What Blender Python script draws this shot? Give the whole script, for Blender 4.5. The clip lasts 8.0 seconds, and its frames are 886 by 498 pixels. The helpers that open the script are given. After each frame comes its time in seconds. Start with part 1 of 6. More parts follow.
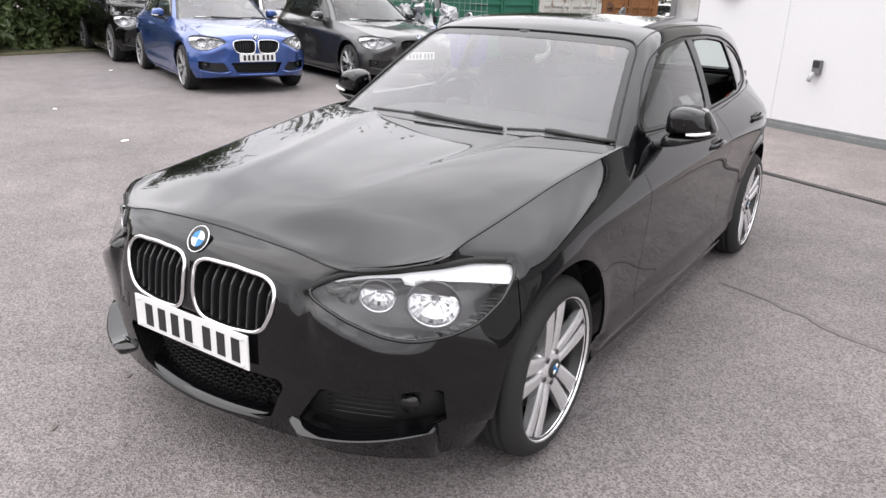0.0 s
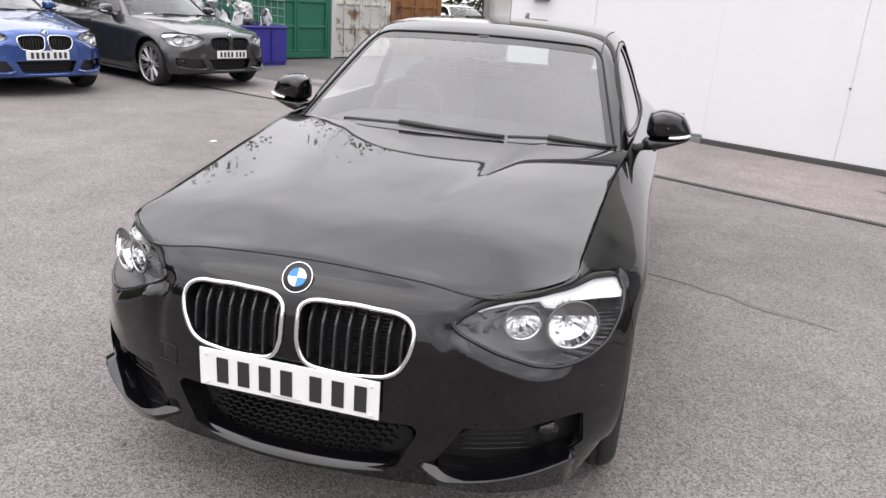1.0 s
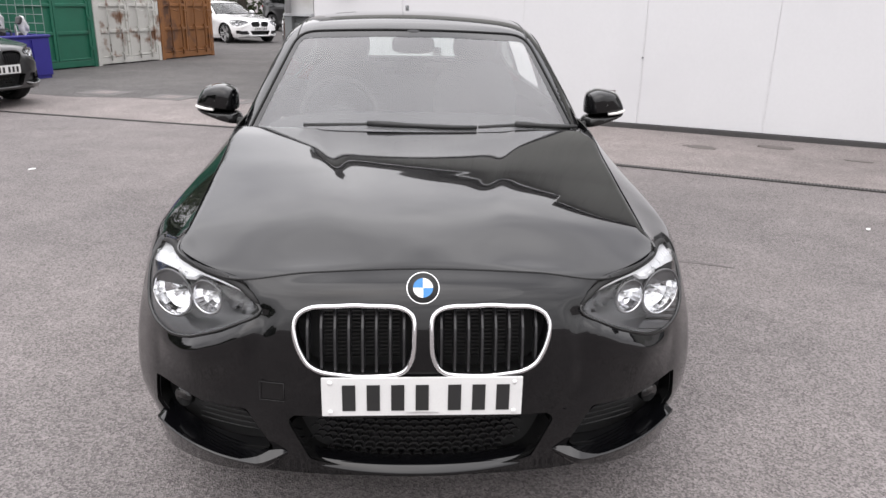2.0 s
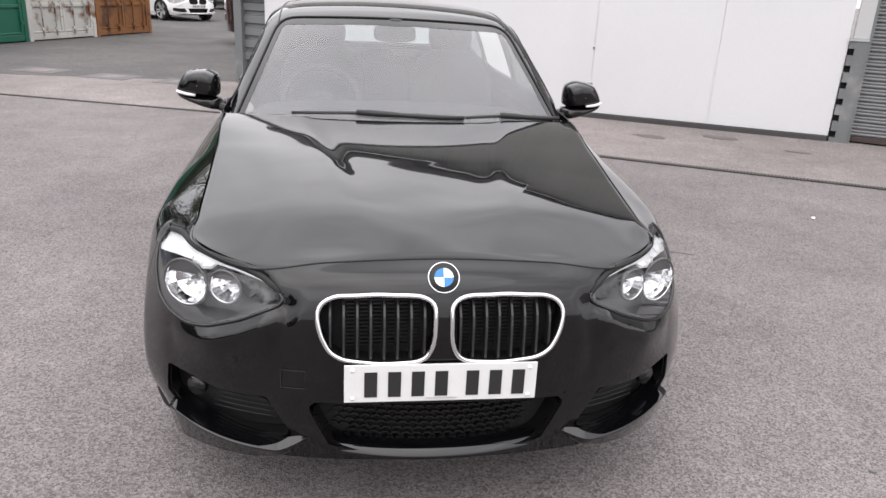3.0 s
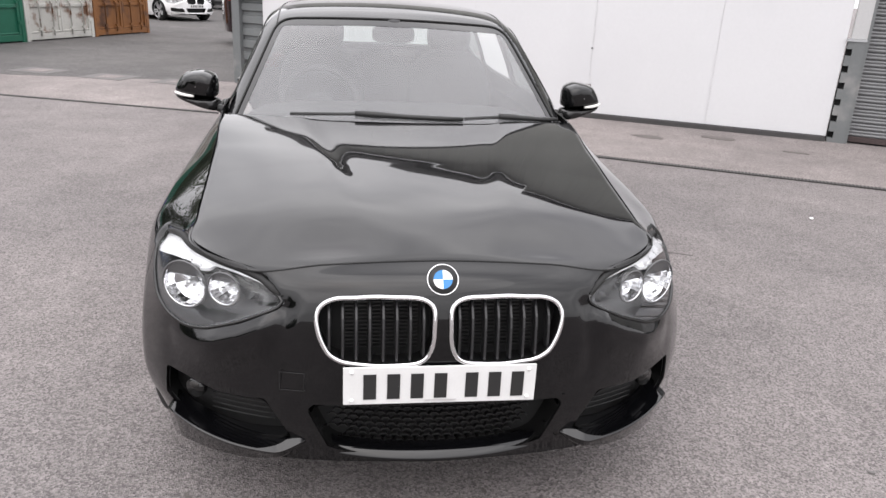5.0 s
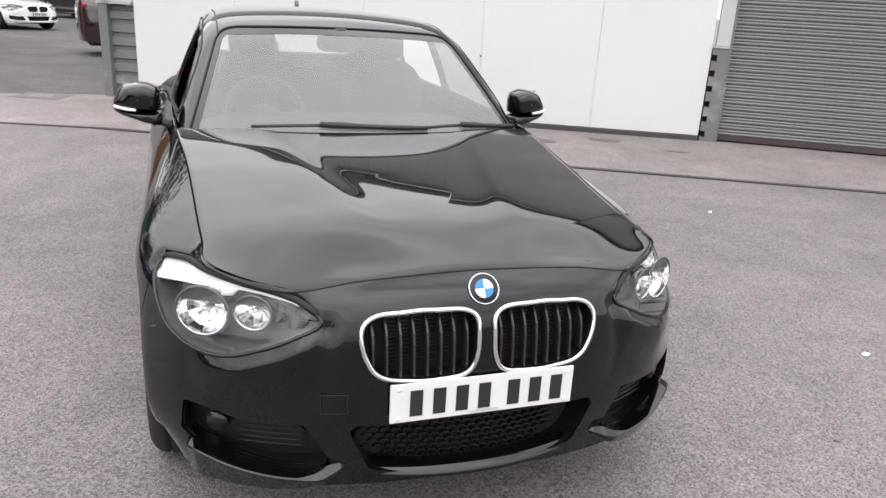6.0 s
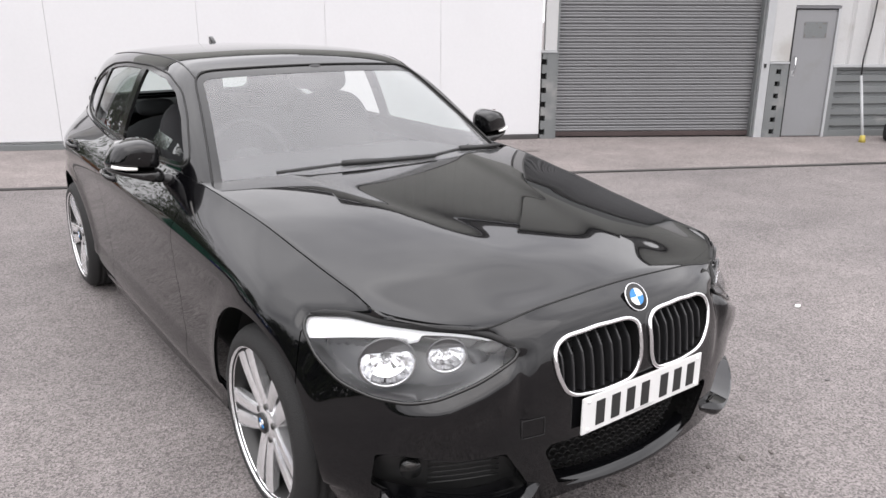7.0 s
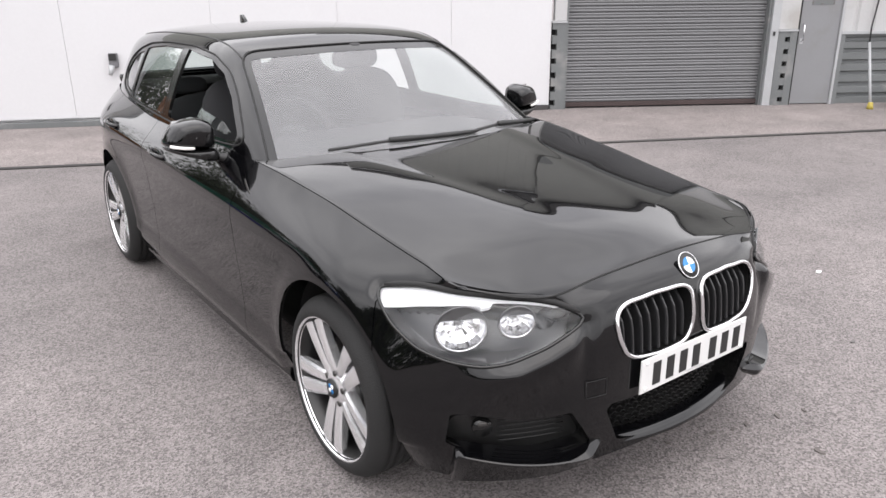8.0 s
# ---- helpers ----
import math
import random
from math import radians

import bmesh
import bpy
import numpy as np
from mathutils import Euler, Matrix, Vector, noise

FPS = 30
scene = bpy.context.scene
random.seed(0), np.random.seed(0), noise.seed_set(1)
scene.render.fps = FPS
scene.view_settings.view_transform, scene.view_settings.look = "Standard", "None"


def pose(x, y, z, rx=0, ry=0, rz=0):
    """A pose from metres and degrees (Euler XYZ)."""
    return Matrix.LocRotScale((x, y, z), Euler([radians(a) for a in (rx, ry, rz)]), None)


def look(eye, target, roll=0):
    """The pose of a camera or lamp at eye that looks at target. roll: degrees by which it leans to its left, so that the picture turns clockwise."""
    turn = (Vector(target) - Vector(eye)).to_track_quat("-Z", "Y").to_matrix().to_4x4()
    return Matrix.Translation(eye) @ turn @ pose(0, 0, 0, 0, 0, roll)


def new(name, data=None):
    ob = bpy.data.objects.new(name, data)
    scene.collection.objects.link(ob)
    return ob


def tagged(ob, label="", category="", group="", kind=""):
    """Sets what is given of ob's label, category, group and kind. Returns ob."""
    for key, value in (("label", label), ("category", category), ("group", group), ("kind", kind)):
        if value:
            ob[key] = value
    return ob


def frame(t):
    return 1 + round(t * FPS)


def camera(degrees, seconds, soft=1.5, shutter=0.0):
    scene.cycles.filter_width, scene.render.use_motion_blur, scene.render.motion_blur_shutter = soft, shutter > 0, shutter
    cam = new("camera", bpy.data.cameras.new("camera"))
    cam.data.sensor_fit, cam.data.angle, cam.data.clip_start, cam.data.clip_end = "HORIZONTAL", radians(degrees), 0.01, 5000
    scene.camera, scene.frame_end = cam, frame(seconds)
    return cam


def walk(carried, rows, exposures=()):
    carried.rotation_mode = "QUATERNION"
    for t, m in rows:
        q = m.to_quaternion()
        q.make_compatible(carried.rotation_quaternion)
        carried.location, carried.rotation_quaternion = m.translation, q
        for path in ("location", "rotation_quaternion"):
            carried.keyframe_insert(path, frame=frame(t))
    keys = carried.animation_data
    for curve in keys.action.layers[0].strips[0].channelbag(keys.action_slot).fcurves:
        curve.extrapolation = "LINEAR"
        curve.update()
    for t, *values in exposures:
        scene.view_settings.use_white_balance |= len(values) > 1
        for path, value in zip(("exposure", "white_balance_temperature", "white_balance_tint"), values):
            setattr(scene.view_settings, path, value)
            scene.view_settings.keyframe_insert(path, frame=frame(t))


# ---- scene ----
cam = camera(61.4, 8.0)
PATH = [
    (0, (1.768, -2.100, 1.516), (0.732, -0.520, 0.858), 2.10),
    (0.5, (1.370, -2.305, 1.514), (0.625, -0.561, 0.878), 4.69),
    (1, (0.815, -2.396, 1.497), (0.339, -0.561, 0.862), 3.95),
    (1.5, (0.305, -2.513, 1.479), (0.200, -0.609, 0.876), 1.53),
    (2, (-0.054, -2.511, 1.484), (0.056, -0.618, 0.851), 1.14),
    (2.2, (-0.149, -2.518, 1.501), (0.036, -0.635, 0.853), 1.75),
    (3.3, (-0.278, -2.549, 1.515), (0.002, -0.686, 0.844), 2.96),
    (3.5, (-0.275, -2.552, 1.518), (0.003, -0.689, 0.844), 2.96),
    (4, (-0.276, -2.549, 1.519), (0.004, -0.686, 0.848), 3.03),
    (4.2, (-0.277, -2.546, 1.518), (0.006, -0.683, 0.849), 3.14),
    (5.3, (-0.278, -2.535, 1.517), (0.009, -0.672, 0.849), 2.78),
    (5.5, (-0.321, -2.522, 1.516), (-0.017, -0.664, 0.843), 2.75),
    (5.8, (-0.518, -2.456, 1.488), (-0.078, -0.623, 0.819), 3.74),
    (6, (-0.715, -2.420, 1.493), (-0.082, -0.631, 0.864), 3.32),
    (6.4, (-1.096, -2.256, 1.479), (-0.242, -0.547, 0.886), 2.00),
    (6.5, (-1.192, -2.208, 1.484), (-0.280, -0.531, 0.888), 1.63),
    (6.7, (-1.384, -2.137, 1.510), (-0.376, -0.514, 0.919), 1.64),
    (7, (-1.631, -2.043, 1.546), (-0.510, -0.494, 0.959), 0.15),
    (7.2, (-1.737, -2.026, 1.562), (-0.587, -0.509, 0.950), -0.97),
    (7.5, (-1.831, -2.017, 1.588), (-0.683, -0.517, 0.929), -0.41),
    (8, (-1.862, -2.022, 1.592), (-0.751, -0.496, 0.931), -0.54),
]
walk(cam, [(t, look(eye, target, roll)) for t, eye, target, roll in PATH], [(0, 0.42), (1, 0.34), (1.5, 0.28), (2, 0.18), (3.5, 0.26), (6, 0.30), (8, 0.40)])

# ---- world and light ----
SUN_ELEVATION, SUN_TURN = 58.0, 205.0
world = bpy.data.worlds.new("overcast_sky")
scene.world = world
world.use_nodes = True
wn, wl = world.node_tree.nodes, world.node_tree.links
wn.clear()
w_out = wn.new("ShaderNodeOutputWorld")
w_bg = wn.new("ShaderNodeBackground")
w_sky = wn.new("ShaderNodeTexSky")
w_sky.sky_type = "NISHITA"
w_sky.sun_disc = False
w_sky.sun_elevation = radians(SUN_ELEVATION)
w_sky.sun_rotation = radians(SUN_TURN)
w_sky.dust_density = 4.0
w_co = wn.new("ShaderNodeTexCoord")
w_map = wn.new("ShaderNodeMapping")
w_map.inputs["Scale"].default_value = (1.0, 1.0, 2.2)
w_noise = wn.new("ShaderNodeTexNoise")
w_noise.inputs["Scale"].default_value = 2.3
w_noise.inputs["Detail"].default_value = 5.0
w_noise.inputs["Roughness"].default_value = 0.5
w_ramp = wn.new("ShaderNodeValToRGB")
w_ramp.color_ramp.elements[0].position, w_ramp.color_ramp.elements[0].color = 0.30, (12.3, 12.1, 12.75, 1)
w_ramp.color_ramp.elements[1].position, w_ramp.color_ramp.elements[1].color = 0.70, (23.3, 22.8, 23.2, 1)
w_mix = wn.new("ShaderNodeMix")
w_mix.data_type = "RGBA"
w_mix.inputs["Factor"].default_value = 0.9
wl.new(w_co.outputs["Generated"], w_map.inputs["Vector"])
wl.new(w_map.outputs["Vector"], w_noise.inputs["Vector"])
wl.new(w_noise.outputs["Fac"], w_ramp.inputs["Fac"])
wl.new(w_sky.outputs["Color"], w_mix.inputs["A"])
wl.new(w_ramp.outputs["Color"], w_mix.inputs["B"])
w_sep = wn.new("ShaderNodeSeparateXYZ")
wl.new(w_co.outputs["Generated"], w_sep.inputs["Vector"])
w_up = wn.new("ShaderNodeMapRange")  # an overcast sky is brighter overhead than at the horizon
w_up.inputs["From Min"].default_value, w_up.inputs["From Max"].default_value = 0.0, 1.0
w_up.inputs["To Min"].default_value, w_up.inputs["To Max"].default_value = 0.74, 1.55
wl.new(w_sep.outputs["Z"], w_up.inputs["Value"])
w_mul = wn.new("ShaderNodeVectorMath")
w_mul.operation = "SCALE"
wl.new(w_mix.outputs["Result"], w_mul.inputs[0])
wl.new(w_up.outputs["Result"], w_mul.inputs["Scale"])
wl.new(w_mul.outputs["Vector"], w_bg.inputs["Color"])
w_bg.inputs["Strength"].default_value = 0.1
wl.new(w_bg.outputs["Background"], w_out.inputs["Surface"])

sun = new("sun", bpy.data.lights.new("sun", "SUN"))
sun.data.energy = 0.77
sun.data.angle = radians(75)
sun.data.color = (1.0, 0.955, 0.94)
sun.matrix_world = pose(0, 0, 30, 90 - SUN_ELEVATION, 0, 180 - SUN_TURN)


# ---- materials ----
def material(name, base, rough=0.6, metal=0.0, spread=0.12, scale=6.0, fine=90.0, bump=0.0, bump_scale=None, coat=0.0,
             other=None, other_at=0.62, other_scale=1.5, rough_spread=0.06, object_spread=0.0, spec=0.5):
    """A principled surface with variation at two scales, an optional second tone in patches and fine relief."""
    m = bpy.data.materials.new(name)
    m.use_nodes = True
    n, k = m.node_tree.nodes, m.node_tree.links
    b = n["Principled BSDF"]
    co = n.new("ShaderNodeTexCoord")
    big = n.new("ShaderNodeTexNoise")
    big.inputs["Scale"].default_value, big.inputs["Detail"].default_value = scale, 4
    small = n.new("ShaderNodeTexNoise")
    small.inputs["Scale"].default_value, small.inputs["Detail"].default_value = fine, 3
    k.new(co.outputs["Object"], big.inputs["Vector"])
    k.new(co.outputs["Object"], small.inputs["Vector"])
    add = n.new("ShaderNodeMath")
    add.operation = "ADD"
    k.new(big.outputs["Fac"], add.inputs[0])
    k.new(small.outputs["Fac"], add.inputs[1])
    rng = n.new("ShaderNodeMapRange")
    rng.inputs["From Min"].default_value, rng.inputs["From Max"].default_value = 0.6, 1.4
    rng.inputs["To Min"].default_value, rng.inputs["To Max"].default_value = 1 - spread, 1 + spread
    k.new(add.outputs[0], rng.inputs["Value"])
    source = rng.outputs["Result"]
    if object_spread:
        info = n.new("ShaderNodeObjectInfo")
        r2 = n.new("ShaderNodeMapRange")
        r2.inputs["To Min"].default_value, r2.inputs["To Max"].default_value = 1 - object_spread, 1 + object_spread
        k.new(info.outputs["Random"], r2.inputs["Value"])
        mul = n.new("ShaderNodeMath")
        mul.operation = "MULTIPLY"
        k.new(source, mul.inputs[0])
        k.new(r2.outputs["Result"], mul.inputs[1])
        source = mul.outputs[0]
    hsv = n.new("ShaderNodeHueSaturation")
    hsv.inputs["Color"].default_value = (*base, 1)
    k.new(source, hsv.inputs["Value"])
    colour = hsv.outputs["Color"]
    if other:
        patch = n.new("ShaderNodeTexNoise")
        patch.inputs["Scale"].default_value, patch.inputs["Detail"].default_value = other_scale, 6
        k.new(co.outputs["Object"], patch.inputs["Vector"])
        ramp = n.new("ShaderNodeValToRGB")
        ramp.color_ramp.elements[0].position, ramp.color_ramp.elements[1].position = other_at - 0.05, other_at + 0.07
        k.new(patch.outputs["Fac"], ramp.inputs["Fac"])
        mix = n.new("ShaderNodeMix")
        mix.data_type = "RGBA"
        mix.inputs["B"].default_value = (*other, 1)
        k.new(ramp.outputs["Color"], mix.inputs["Factor"])
        k.new(colour, mix.inputs["A"])
        colour = mix.outputs["Result"]
    k.new(colour, b.inputs["Base Color"])
    rr = n.new("ShaderNodeMapRange")
    rr.inputs["To Min"].default_value, rr.inputs["To Max"].default_value = max(0.0, rough - rough_spread), min(1.0, rough + rough_spread)
    k.new(big.outputs["Fac"], rr.inputs["Value"])
    k.new(rr.outputs["Result"], b.inputs["Roughness"])
    b.inputs["Metallic"].default_value = metal
    b.inputs["Specular IOR Level"].default_value = spec
    b.inputs["Coat Weight"].default_value = coat
    b.inputs["Coat Roughness"].default_value = 0.02
    if bump:
        tex = small
        if bump_scale:
            tex = n.new("ShaderNodeTexNoise")
            tex.inputs["Scale"].default_value, tex.inputs["Detail"].default_value = bump_scale, 3
            k.new(co.outputs["Object"], tex.inputs["Vector"])
        bp = n.new("ShaderNodeBump")
        bp.inputs["Strength"].default_value, bp.inputs["Distance"].default_value = min(1.0, bump), 0.004
        k.new(tex.outputs["Fac"], bp.inputs["Height"])
        k.new(bp.outputs["Normal"], b.inputs["Normal"])
    return m


def glass(name, tint=(1, 1, 1), rough=0.0, film=0.0, sheen=1.8):
    """Thin pane glass: clear with a mirror-like gloss that grows at a slant, and a dusty film that also paints in sky
    haze.
    """
    m = bpy.data.materials.new(name)
    m.use_nodes = True
    n, k = m.node_tree.nodes, m.node_tree.links
    n.remove(n["Principled BSDF"])
    clear = n.new("ShaderNodeBsdfTransparent")
    clear.inputs["Color"].default_value = (*tint, 1)
    gloss = n.new("ShaderNodeBsdfGlossy")
    gloss.inputs["Roughness"].default_value = rough
    slant = n.new("ShaderNodeLayerWeight")
    slant.inputs["Blend"].default_value = 0.5
    fifth = n.new("ShaderNodeMath")
    fifth.operation = "POWER"
    fifth.inputs[1].default_value = 5.0
    k.new(slant.outputs["Facing"], fifth.inputs[0])
    twice = n.new("ShaderNodeMath")
    twice.operation, twice.use_clamp = "MULTIPLY_ADD", True
    twice.inputs[1].default_value, twice.inputs[2].default_value = 0.96 * sheen, 0.04 * sheen
    k.new(fifth.outputs[0], twice.inputs[0])
    mix = n.new("ShaderNodeMixShader")
    k.new(twice.outputs[0], mix.inputs["Fac"])
    k.new(clear.outputs["BSDF"], mix.inputs[1])
    k.new(gloss.outputs["BSDF"], mix.inputs[2])
    last = mix.outputs["Shader"]
    if film:
        veil = n.new("ShaderNodeBsdfDiffuse")
        veil.inputs["Color"].default_value = (0.26, 0.26, 0.267, 1)
        co = n.new("ShaderNodeTexCoord")
        tex = n.new("ShaderNodeTexNoise")
        tex.inputs["Scale"].default_value, tex.inputs["Detail"].default_value = 2.5, 5
        k.new(co.outputs["Object"], tex.inputs["Vector"])
        rr = n.new("ShaderNodeMapRange")
        rr.inputs["To Min"].default_value, rr.inputs["To Max"].default_value = film * 0.5, film * 1.5
        k.new(tex.outputs["Fac"], rr.inputs["Value"])
        m2 = n.new("ShaderNodeMixShader")
        k.new(rr.outputs["Result"], m2.inputs["Fac"])
        k.new(last, m2.inputs[1])
        k.new(veil.outputs["BSDF"], m2.inputs[2])
        last = m2.outputs["Shader"]
    k.new(last, n["Material Output"].inputs["Surface"])
    return m


PAINT_BLACK = material("black_car_paint", (0.002, 0.002, 0.0024), 0.12, spread=0.2, scale=3, fine=400, coat=1.0, rough_spread=0.03, spec=0.02)
PAINT_BLACK.node_tree.nodes["Principled BSDF"].inputs["Coat IOR"].default_value = 1.48
PAINT_BLUE = material("blue_metallic_paint", (0.026, 0.066, 0.234), 0.25, 0.5, 0.12, 3, 600, coat=1.0)
PAINT_GREY = material("grey_metallic_paint", (0.022, 0.022, 0.023), 0.30, 0.5, 0.12, 3, 600, coat=1.0)
PAINT_SILVER = material("silver_paint", (0.351, 0.359, 0.367), 0.30, 0.6, 0.08, 3, 600, coat=1.0)
PAINT_WHITE = material("white_car_paint", (0.78, 0.78, 0.78), 0.22, 0.0, 0.04, 3, 600, coat=1.0)
PAINT_DARK = material("dark_red_paint", (0.022, 0.010, 0.012), 0.18, 0.1, 0.15, 3, 600, coat=1.0)
TRIM_GLOSS = material("gloss_black_trim", (0.006, 0.006, 0.006), 0.12, spread=0.2)
PLASTIC = material("black_plastic", (0.012, 0.012, 0.012), 0.5, spread=0.2, fine=250, bump=0.3)
# black of the grilles, also the painted shade in wheel barrels and vents
GRILLE_AND_SHADE = material("grille_and_shade_black", (0.010, 0.010, 0.010), 0.4, spread=0.2)
# near black for the underbody, and for shade painted into gaps and recesses
SHADOW_INNER = material("underbody_and_shade_black", (0.006, 0.006, 0.006), 0.8, spread=0.2)
RUBBER = material("tyre_rubber", (0.011, 0.011, 0.011), 0.78, spread=0.25, scale=9, fine=180, bump=0.4)
ALLOY = material("silver_alloy", (0.84, 0.84, 0.85), 0.22, 0.75, 0.08, 8, 300)
ALLOY_DULL = material("dull_grey_alloy", (0.46, 0.46, 0.47), 0.32, 0.7, 0.1, 8, 300)
DISC = material("brake_disc_steel", (0.075, 0.072, 0.07), 0.45, 0.8, 0.2, 20, 200)
CHROME = material("chrome", (0.82, 0.82, 0.83), 0.09, 1.0, 0.04)
SATIN = material("satin_silver", (0.6, 0.6, 0.6), 0.3, 0.7, 0.06)
SLAT = material("grille_slat", (0.016, 0.016, 0.017), 0.32, spread=0.15)
LAMP_DARK = material("lamp_housing", (0.101, 0.101, 0.103), 0.38, 0.2, 0.15, 20, 300)
LAMP_PALE = material("pale_lamp_housing", (0.55, 0.55, 0.56), 0.3, 0.4, 0.15, 20, 300)
LAMP_WHITE = material("lamp_white_strip", (0.85, 0.85, 0.85), 0.35, 0.0, 0.04)
REFLECTOR = material("lamp_reflector", (0.80, 0.80, 0.81), 0.16, 1.0, 0.1, 60, 300)
RED_LENS = material("red_lamp_lens", (0.25, 0.012, 0.012), 0.15, spread=0.1)
AMBER = material("indicator_lens", (0.8, 0.78, 0.75), 0.2, spread=0.05)
PLATE_WHITE = material("plate_white", (0.624, 0.624, 0.616), 0.35, spread=0.05, scale=20, fine=200)
PLATE_BLACK = material("plate_black", (0.015, 0.015, 0.015), 0.5, spread=0.1)
BADGE_BLUE = material("badge_blue", (0.023, 0.172, 0.429), 0.25, spread=0.05)
BADGE_WHITE = material("badge_white", (0.85, 0.85, 0.85), 0.25, spread=0.03)
SEAT = material("black_seat_cloth", (0.018, 0.018, 0.02), 0.9, spread=0.25, fine=300, bump=0.4)
DASH = material("dark_dashboard", (0.03, 0.03, 0.032), 0.7, spread=0.2, fine=300, bump=0.3)
PAPER = material("white_paper", (0.8, 0.8, 0.78), 0.8, spread=0.04)
# the heavy film paints hazy sky reflection into the windscreen
WINDSCREEN = glass("windscreen_glass", (0.90, 0.94, 0.92), 0.09, 0.35, 2.2)
WINDOW = glass("side_glass", (0.78, 0.85, 0.82), 0.0, 0.03)
WINDOW_DARK = glass("dark_side_glass", (0.20, 0.23, 0.22), 0.0, 0.02)
LENS = glass("lamp_lens", (0.95, 0.96, 0.97), 0.0, 0.0, 1.3)
MIRROR = material("mirror_face", (0.8, 0.8, 0.8), 0.02, 1.0, 0.01)


def asphalt(name, dark, light, wear, cell=95.0, relief=0.9):
    """Rolled asphalt: stones of many greys in a darker binder, worn and dirty in broad patches."""
    m = bpy.data.materials.new(name)
    m.use_nodes = True
    n, k = m.node_tree.nodes, m.node_tree.links
    b = n["Principled BSDF"]
    co = n.new("ShaderNodeTexCoord")

    def tex(kind, scale, detail=3):
        t = n.new(kind)
        t.inputs["Scale"].default_value = scale
        if kind == "ShaderNodeTexNoise":
            t.inputs["Detail"].default_value = detail
        k.new(co.outputs["Object"], t.inputs["Vector"])
        return t
    stones, grit = tex("ShaderNodeTexVoronoi", cell), tex("ShaderNodeTexNoise", cell * 2.6)
    mid, broad, blot = tex("ShaderNodeTexNoise", 14, 5), tex("ShaderNodeTexNoise", 0.55, 5), tex("ShaderNodeTexNoise", 2.6, 6)
    sep = n.new("ShaderNodeSeparateColor")
    k.new(stones.outputs["Color"], sep.inputs["Color"])
    pick = n.new("ShaderNodeMath")
    pick.operation = "MULTIPLY_ADD"
    pick.inputs[1].default_value, pick.inputs[2].default_value = 0.92, -0.20
    k.new(sep.outputs["Red"], pick.inputs[0])
    add = n.new("ShaderNodeMath")
    add.operation = "MULTIPLY_ADD"
    add.inputs[1].default_value = 0.55
    k.new(grit.outputs["Fac"], add.inputs[0])
    k.new(pick.outputs[0], add.inputs[2])
    mix = n.new("ShaderNodeMix")
    mix.data_type = "RGBA"
    mix.inputs["A"].default_value, mix.inputs["B"].default_value = (*dark, 1), (*light, 1)
    k.new(add.outputs[0], mix.inputs["Factor"])
    ramp = n.new("ShaderNodeValToRGB")
    ramp.color_ramp.elements[0].position, ramp.color_ramp.elements[0].color = 0.34, (wear, wear, wear, 1)
    ramp.color_ramp.elements[1].position, ramp.color_ramp.elements[1].color = 0.66, (1.06, 1.05, 1.04, 1)
    k.new(broad.outputs["Fac"], ramp.inputs["Fac"])
    r2 = n.new("ShaderNodeMapRange")
    r2.inputs["From Min"].default_value, r2.inputs["From Max"].default_value = 0.3, 0.7
    r2.inputs["To Min"].default_value, r2.inputs["To Max"].default_value = 0.88, 1.10
    k.new(blot.outputs["Fac"], r2.inputs["Value"])
    r3 = n.new("ShaderNodeMapRange")
    r3.inputs["From Min"].default_value, r3.inputs["From Max"].default_value = 0.25, 0.75
    r3.inputs["To Min"].default_value, r3.inputs["To Max"].default_value = 0.92, 1.08
    k.new(mid.outputs["Fac"], r3.inputs["Value"])
    mm = n.new("ShaderNodeMath")
    mm.operation = "MULTIPLY"
    k.new(r2.outputs["Result"], mm.inputs[0])
    k.new(r3.outputs["Result"], mm.inputs[1])
    v1 = n.new("ShaderNodeVectorMath")
    v1.operation = "MULTIPLY"
    k.new(mix.outputs["Result"], v1.inputs[0])
    k.new(ramp.outputs["Color"], v1.inputs[1])
    v2 = n.new("ShaderNodeVectorMath")
    v2.operation = "SCALE"
    k.new(v1.outputs["Vector"], v2.inputs[0])
    k.new(mm.outputs[0], v2.inputs["Scale"])
    k.new(v2.outputs["Vector"], b.inputs["Base Color"])
    b.inputs["Roughness"].default_value = 0.85
    b.inputs["Specular IOR Level"].default_value = 0.3
    bp = n.new("ShaderNodeBump")
    bp.inputs["Strength"].default_value, bp.inputs["Distance"].default_value = relief, 0.004
    k.new(stones.outputs["Distance"], bp.inputs["Height"])
    k.new(bp.outputs["Normal"], b.inputs["Normal"])
    return m


ASPHALT = asphalt("worn_asphalt", (0.076, 0.069, 0.068), (0.261, 0.239, 0.236), 0.86, 155.0)
ASPHALT_DARK = asphalt("dark_asphalt", (0.051, 0.048, 0.047), (0.156, 0.148, 0.146), 0.80)
CONCRETE = asphalt("apron_concrete", (0.117, 0.101, 0.097), (0.312, 0.281, 0.273), 0.80, 140.0, 0.5)
STAIN = material("damp_stain", (0.098, 0.086, 0.080), 0.7, spread=0.35, scale=9, fine=90)
SEAM_DIRT = material("seam_dirt", (0.129, 0.117, 0.115), 0.9, spread=0.3, scale=30, fine=150)
PATCH = material("concrete_patch", (0.129, 0.122, 0.119), 0.9, spread=0.15, scale=3)
DRAIN = material("cast_iron_grating", (0.027, 0.025, 0.024), 0.7, 0.3, 0.3, 10, 120)
